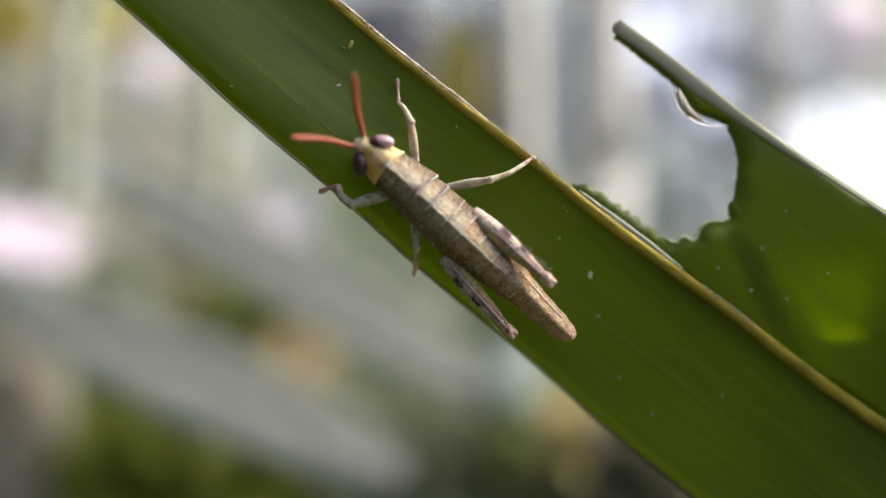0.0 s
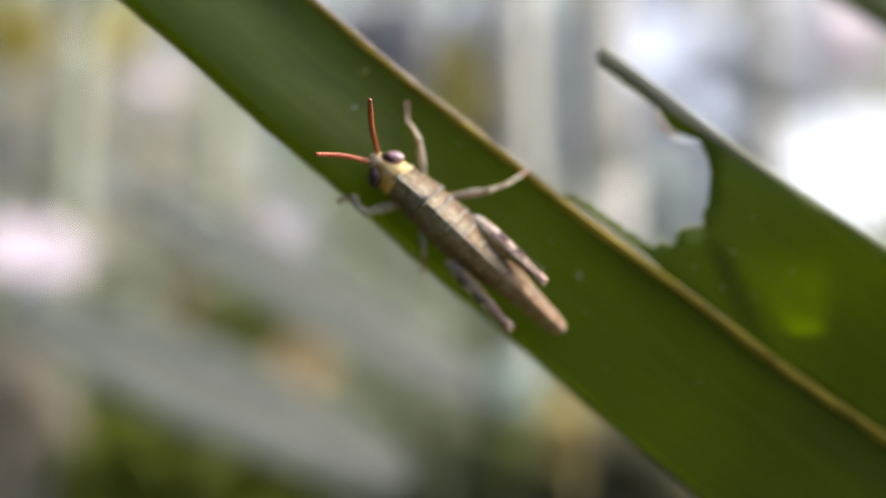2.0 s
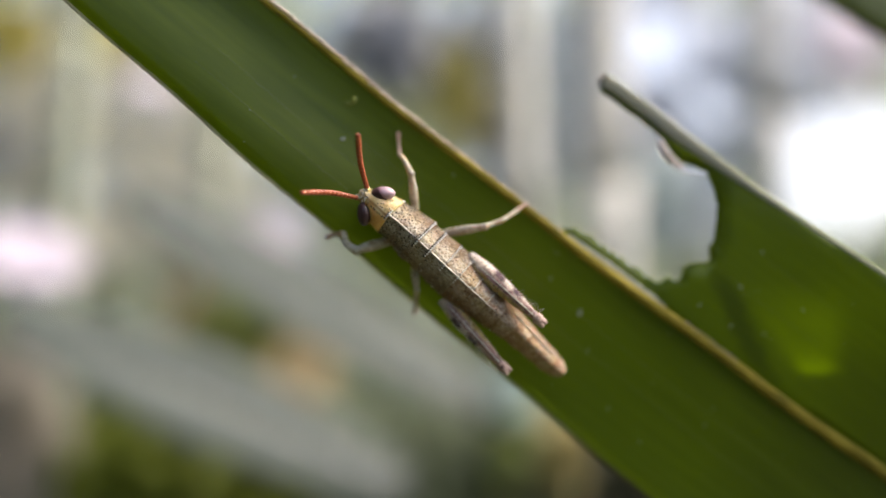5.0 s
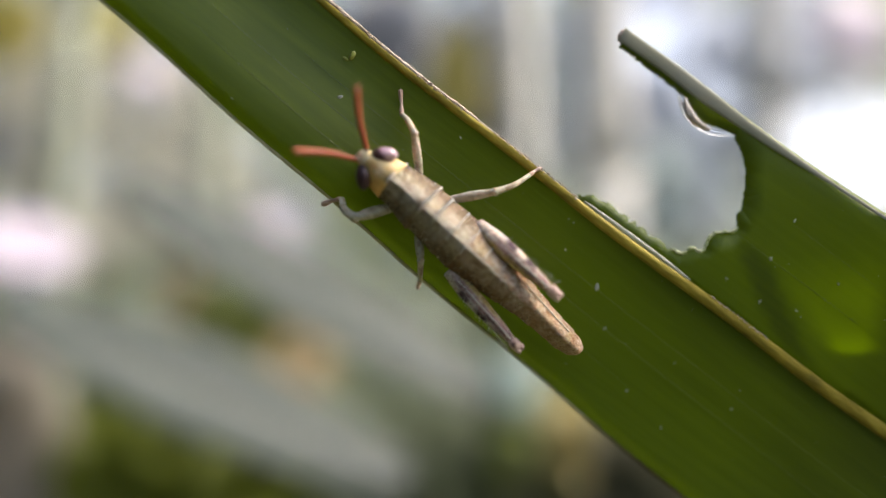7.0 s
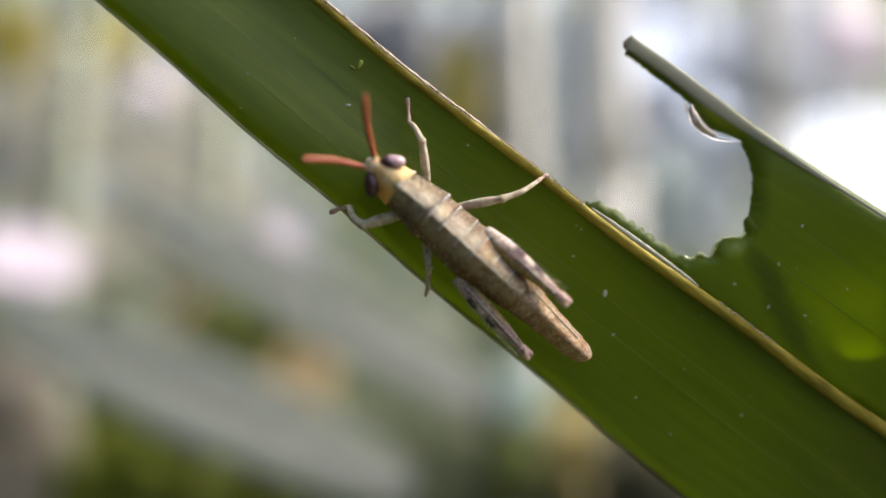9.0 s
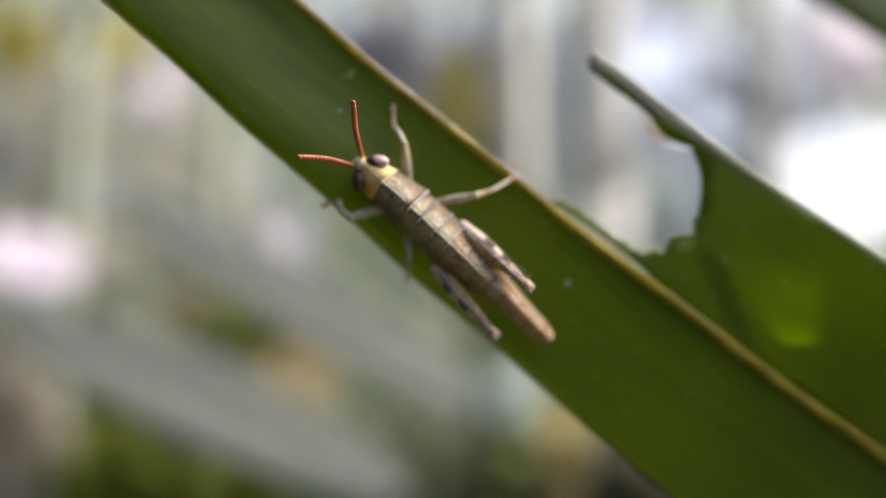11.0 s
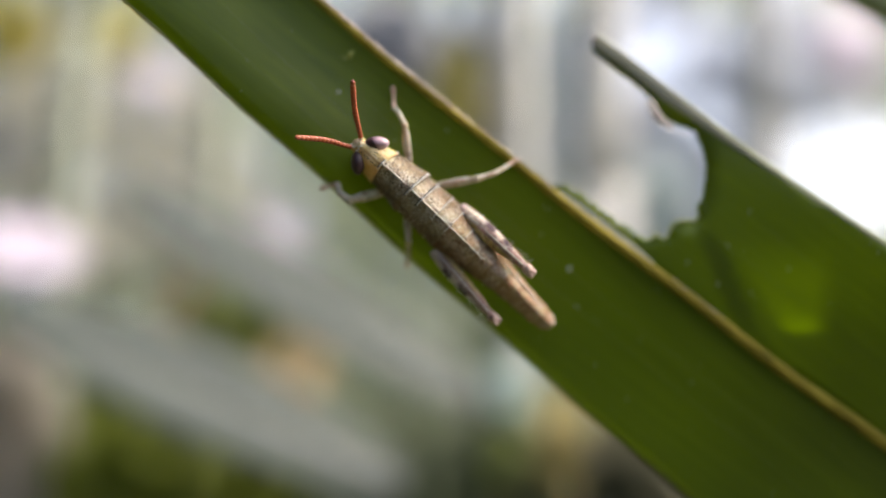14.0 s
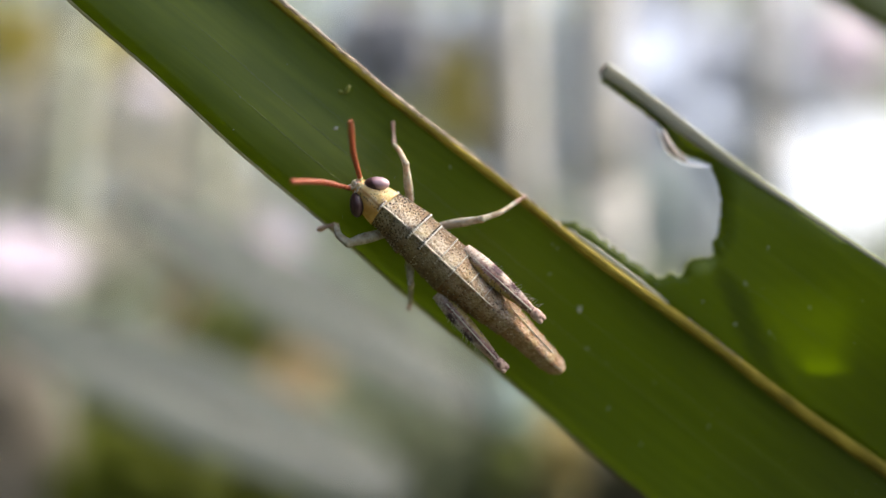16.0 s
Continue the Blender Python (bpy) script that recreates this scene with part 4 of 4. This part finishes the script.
F = {
    "sage": plant_material("sage_leaves", (0.36, 0.41, 0.26), (0.52, 0.57, 0.42), 0.5, 0.5),
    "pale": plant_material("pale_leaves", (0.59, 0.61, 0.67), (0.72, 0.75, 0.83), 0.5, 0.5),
    "twig": plant_material("green_brown_twig", (0.14, 0.13, 0.07), (0.22, 0.20, 0.12), 0.6, 0.0),
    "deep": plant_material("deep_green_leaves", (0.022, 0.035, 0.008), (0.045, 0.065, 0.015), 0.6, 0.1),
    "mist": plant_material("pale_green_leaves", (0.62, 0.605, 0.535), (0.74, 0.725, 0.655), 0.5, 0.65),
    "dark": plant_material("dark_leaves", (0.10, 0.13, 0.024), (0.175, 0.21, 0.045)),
    "olive": plant_material("olive_leaves", (0.32, 0.29, 0.075), (0.47, 0.43, 0.135), 0.5, 0.4),
    "mauve": plant_material("dry_grey_leaves", (0.28, 0.255, 0.25), (0.40, 0.37, 0.36)),
    "ochre": plant_material("withered_leaves", (0.40, 0.30, 0.15), (0.55, 0.44, 0.26)),
    "teal": plant_material("blue_green_leaves", (0.26, 0.33, 0.34), (0.40, 0.48, 0.50)),
    "beige": plant_material("beige_withered_leaves", (0.44, 0.40, 0.33), (0.55, 0.51, 0.435), 0.5, 0.5),
    "teal_deep": plant_material("deep_blue_green_leaves", (0.19, 0.25, 0.25), (0.30, 0.37, 0.37)),
    "grey": plant_material("grey_green_leaflet", (0.150, 0.172, 0.156), (0.195, 0.220, 0.202), 0.6),
    "moss": plant_material("dull_olive_leaves", (0.20, 0.235, 0.14), (0.30, 0.335, 0.22), 0.5, 0.3),
    "green": plant_material("mid_green_leaves", (0.15, 0.182, 0.02), (0.245, 0.285, 0.038)),
    "gold": plant_material("dull_gold_leaves", (0.20, 0.17, 0.05), (0.29, 0.24, 0.085)),
    # umber: shade below the leaf put into a darker leaf colour
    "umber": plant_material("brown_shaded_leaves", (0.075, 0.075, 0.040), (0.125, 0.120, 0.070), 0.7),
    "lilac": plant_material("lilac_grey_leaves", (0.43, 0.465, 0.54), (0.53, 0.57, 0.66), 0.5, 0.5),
    "aqua": plant_material("pale_aqua_leaves", (0.46, 0.58, 0.56), (0.55, 0.67, 0.65), 0.5, 0.4),
    "slate": plant_material("slate_grey_leaves", (0.28, 0.30, 0.35), (0.37, 0.40, 0.46)),
    "petal": plant_material("pale_pink_petal", (0.66, 0.61, 0.73), (0.77, 0.72, 0.82), 0.5, 0.5),
    "mist_green": plant_material("pale_green_stem", (0.27, 0.305, 0.235), (0.33, 0.365, 0.295), 0.5, 0.0),
    "cane": plant_material("pale_cane", (0.56, 0.555, 0.515), (0.68, 0.67, 0.635), 0.5, 0.0),
}

GAPS = [(-0.602, 0.007, 0.056, 0.056), (0.580, 0.118, 0.115, 0.092), (0.320, 0.308, 0.044, 0.058), (0.395, 0.212, 0.040, 0.036)]
# pale, mist and lilac patches hold bright background light in their leaf colour
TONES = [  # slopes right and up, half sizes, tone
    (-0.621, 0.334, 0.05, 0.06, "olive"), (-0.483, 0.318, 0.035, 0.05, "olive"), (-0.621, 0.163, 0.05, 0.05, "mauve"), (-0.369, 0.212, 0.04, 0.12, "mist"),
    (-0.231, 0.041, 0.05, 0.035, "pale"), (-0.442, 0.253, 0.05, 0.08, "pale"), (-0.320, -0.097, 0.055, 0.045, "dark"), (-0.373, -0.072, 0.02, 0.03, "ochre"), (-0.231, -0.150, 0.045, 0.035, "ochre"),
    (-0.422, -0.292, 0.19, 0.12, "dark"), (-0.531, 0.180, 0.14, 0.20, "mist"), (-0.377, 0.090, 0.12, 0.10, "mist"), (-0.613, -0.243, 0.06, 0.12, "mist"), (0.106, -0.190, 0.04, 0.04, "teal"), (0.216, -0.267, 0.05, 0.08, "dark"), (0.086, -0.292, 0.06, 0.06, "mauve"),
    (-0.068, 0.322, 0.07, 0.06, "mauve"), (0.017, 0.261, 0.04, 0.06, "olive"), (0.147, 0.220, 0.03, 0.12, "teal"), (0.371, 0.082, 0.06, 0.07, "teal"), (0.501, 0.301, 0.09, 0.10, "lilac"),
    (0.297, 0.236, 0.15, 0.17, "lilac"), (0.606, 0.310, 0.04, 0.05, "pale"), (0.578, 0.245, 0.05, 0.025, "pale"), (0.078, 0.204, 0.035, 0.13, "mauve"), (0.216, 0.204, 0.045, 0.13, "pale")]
heaps = {}
D = 1.3
for _ in range(11500):
    tx, ty = random.uniform(-1.3, 1.3), random.uniform(-0.86, 0.50)
    if ty > 0.44 + 0.06 * noise.noise((tx * 5, 2, 0)) or abs(tx) > 1.12 + 0.16 * noise.noise((ty * 4, 5, 0)):
        continue
    if any(((tx - a) / p) ** 2 + ((ty - b) / q) ** 2 < 1 for a, b, p, q in GAPS):
        continue
    if tx < -0.2 and ty > 0.02 and random.random() < 0.14:
        continue
    near = [(((tx - a) / p) ** 2 + ((ty - b) / q) ** 2, n) for n, (a, b, p, q, _) in enumerate(TONES)]
    near = min(near)
    key = near[1] if near[0] < 1 else -1
    heaps.setdefault(key, []).append((tx, ty))
NAMES = {"sage": "pale sage-green bush, out of focus", "pale": "leafy bush with bright light in its whitish colour, out of focus", "dark": "dark green bush in shade", "olive": "yellow-olive leafy twigs",
         "lilac": "leafy bush with sky tint in its lilac-grey colour, out of focus", "mauve": "dry grey-brown twigs and leaves", "ochre": "withered ochre leaves", "teal": "blue-green leafy bush", "mist": "leafy bush with bright light in its pale colour, out of focus"}
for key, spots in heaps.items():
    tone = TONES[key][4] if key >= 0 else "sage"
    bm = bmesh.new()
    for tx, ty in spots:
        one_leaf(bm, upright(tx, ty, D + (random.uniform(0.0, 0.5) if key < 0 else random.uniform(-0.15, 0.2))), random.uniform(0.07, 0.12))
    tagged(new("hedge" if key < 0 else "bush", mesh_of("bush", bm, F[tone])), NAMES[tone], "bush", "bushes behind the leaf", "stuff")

def cane(tx, d, width, label, tone="cane"):
    """An upright jointed cane from the ground."""
    d, width = d * NEAR, width * NEAR
    top, low = off(tx, 0.75, d), off(tx, 0, d)
    low.z, low.x = 0, low.x + random.uniform(-0.03, 0.03)
    thing = tagged(new("cane"), label, "cane", "canes behind")
    for k in range(6):
        a, b = low.lerp(top, k / 6), low.lerp(top, (k + 1) / 6)
        bm = bmesh.new()
        tube(bm, [a.lerp(b, i / 8) for i in range(9)], lambda u: width / 2 * (1.0 + 0.12 * (2 * u - 1) ** 8), 12, up=(0, 1, 0))
        part("internode", bm, F[tone], thing)
    return thing


for tx, d, width in ((0.100, 0.66, 0.032), (0.218, 0.74, 0.046), (0.448, 0.90, 0.036)):
    cane(tx, d, width, "pale upright cane, blurred behind the leaf")
cane(-0.500, 1.30, 0.052, "pale green upright stem, blurred behind the leaf", "mist_green")
cane(-0.300, 1.30, 0.044, "pale green upright stem, blurred behind the leaf", "mist_green")


def disc_blossom(tx, ty, d, size):
    """Made-up flower in place of a blurred bright disc: five rounded petals round a small eye, facing the viewer."""
    thing = tagged(new("disc_blossom"), "pale pink five-petalled stand-in for a blurred bright disc", "flower", "blossoms behind")
    d, size = d * NEAR, size * NEAR
    thing.matrix_world = Matrix.Translation(off(tx, ty, d)) @ Vector((0.45, -0.55, 0.65)).to_track_quat("Z", "Y").to_matrix().to_4x4()
    for k in range(5):
        turn = Matrix.Rotation(2 * math.pi * k / 5, 4, "Z")
        bm = bmesh.new()
        grid = []
        for i in range(7):
            u = i / 6
            h = size * 0.36 * math.sin(math.pi * (0.08 + 0.84 * u)) ** 0.7
            grid.append([turn @ Vector((size * 0.5 * u, h * v, size * (0.10 * u - 0.06 * v * v))) for v in (-1, -0.5, 0, 0.5, 1)])
        rings(bm, grid, closed=False)
        solid(part("petal", bm, F["petal"], thing), size * 20)
    bm = bmesh.new()
    ball(bm, (0, 0, size * 0.02), (size * 0.07, size * 0.07, size * 0.05))
    part("flower_eye", bm, F["ochre"], thing)
    bm = bmesh.new()
    foot = thing.matrix_world.inverted() @ (off(tx, ty, d) + Vector((0.04, 0.25, -0.9)))
    tube(bm, smooth_path([(0, 0, -0.002), (0, -0.03, -0.05), foot * 0.5, foot], 8), lambda u: (0.0016 + 0.002 * u) * NEAR, 6)
    part("flower_stalk", bm, F["sage"], thing)


# flowers added where blurred highlights show bright
disc_blossom(-0.602, 0.010, 0.60, 0.086)
disc_blossom(-0.239, 0.040, 0.75, 0.045)
disc_blossom(-0.422, 0.257, 0.80, 0.052)
disc_blossom(0.606, 0.314, 0.75, 0.060)

clump("bush", "mid green bush low behind the leaf", -0.375, -0.325, 0.19, 0.12, 0.62, 420, 0.05, F["green"], 0.06, "bushes behind the leaf")
clump("bush", "dark green sprig between pale leaflets", -0.298, -0.098, 0.058, 0.040, 0.62, 110, 0.04, F["dark"], 0.05, "bushes behind the leaf")
clump("bush", "withered ochre leaves, blurred", -0.198, -0.162, 0.032, 0.028, 0.70, 20, 0.04, F["ochre"], 0.05, "bushes behind the leaf")
clump("bush", "withered ochre leaves, blurred", -0.357, -0.066, 0.016, 0.022, 0.66, 18, 0.03, F["ochre"], 0.05, "bushes behind the leaf")
clump("bush", "pale aqua sprig, blurred", 0.100, -0.192, 0.022, 0.030, 0.48, 80, 0.024, F["aqua"], 0.05, "bushes behind the leaf")
clump("bush", "dull gold withered leaves, blurred", 0.180, -0.263, 0.026, 0.07, 0.48, 46, 0.026, F["gold"], 0.05, "bushes behind the leaf")

clump("bush", "dull olive bush low behind the leaf", 0.127, -0.316, 0.16, 0.125, 0.58, 420, 0.045, F["moss"], 0.06, "bushes behind the leaf")
clump("bush", "dull olive sprig, blurred", -0.076, -0.332, 0.10, 0.055, 0.60, 120, 0.045, F["moss"], 0.06, "bushes behind the leaf")
clump("bush", "yellow-olive twigs, blurred", 0.017, 0.257, 0.034, 0.060, 0.62, 46, 0.04, F["olive"], 0.05, "bushes behind the leaf")
clump("bush", "yellow-olive twigs, blurred", -0.622, 0.335, 0.042, 0.050, 0.75, 60, 0.04, F["olive"], 0.05, "bushes behind the leaf")
clump("bush", "yellow-olive twigs, blurred", -0.462, 0.318, 0.022, 0.03, 0.75, 18, 0.04, F["olive"], 0.05, "bushes behind the leaf")

clump("bush", "beige withered leaves, blurred", -0.612, -0.275, 0.070, 0.15, 0.60, 180, 0.045, F["beige"], 0.02, "bushes behind the leaf")
clump("bush", "slate-grey twigs, blurred", -0.076, 0.318, 0.085, 0.070, 0.70, 95, 0.045, F["slate"], 0.05, "bushes behind the leaf")
clump("bush", "slate-grey twigs, blurred", 0.358, 0.070, 0.045, 0.06, 0.75, 42, 0.045, F["slate"], 0.05, "bushes behind the leaf")
clump("bush", "dark green sprig, blurred", 0.090, -0.280, 0.022, 0.03, 0.47, 22, 0.026, F["dark"], 0.04, "bushes behind the leaf")
clump("bush", "brown sprig with shade in its colour, blurred", 0.273, -0.332, 0.085, 0.085, 0.50, 420, 0.038, F["umber"], 0.04, "bushes behind the leaf")
clump("bush", "slate-grey twigs, blurred", 0.054, 0.314, 0.05, 0.05, 0.75, 36, 0.045, F["slate"], 0.05, "bushes behind the leaf")
clump("bush", "pale pink leaves standing in for a blurred pale patch", 0.590, 0.318, 0.042, 0.045, 0.80, 30, 0.045, F["petal"], 0.05, "bushes behind the leaf")
clump("bush", "blue-green twigs, blurred", 0.152, 0.190, 0.014, 0.13, 0.72, 50, 0.026, F["teal_deep"], 0.04, "bushes behind the leaf")
clump("bush", "blue-green twigs, blurred", 0.322, 0.085, 0.042, 0.075, 0.70, 75, 0.036, F["teal"], 0.04, "bushes behind the leaf")

# unseen bushes added beside and behind to block skylight and darken the left
for label, n, az, top, far in (("unseen dark green bush added to block light from the left", 4200, (215, 312), 2.5, 0.85), ("unseen dark green bush added to block light from behind", 2300, (125, 235), 1.0, 1.15)):
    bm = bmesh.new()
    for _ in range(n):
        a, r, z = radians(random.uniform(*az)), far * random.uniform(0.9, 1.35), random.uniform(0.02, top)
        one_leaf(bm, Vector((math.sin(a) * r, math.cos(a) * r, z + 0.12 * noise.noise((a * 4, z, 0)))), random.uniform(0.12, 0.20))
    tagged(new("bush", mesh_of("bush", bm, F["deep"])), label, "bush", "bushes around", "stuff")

leaflet("palm_leaflet", ((0.078, -0.215), (-0.458, 0.106)), (0.19, 0.20), 0.0228, F["grey"], "broad grey-green leaflet, blurred far behind", 0.0, 35, (0.25, 0.5))
leaflet("palm_leaflet", ((-0.052, -0.326), (-0.640, -0.062)), (0.17, 0.18), 0.0235, F["grey"], "broad grey-green leaflet, blurred far behind", 0.0, 35, (0.1, 0.45))
leaflet("palm_leaflet", ((1.033, 0.2165), (0.207, 0.7785)), (0.052, 0.052), 0.011, M["blade"], "dark green leaflet of the same plant, out of focus", 0.0, 0, (0.14, 0.14), fold=0.18)


def motions():
    """The nymph and its leaf keep still; only the hand-held camera sways."""
    still = bug.matrix_world.copy()
    walk(bug, [(0.0, still), (16.0, still)])


motions()
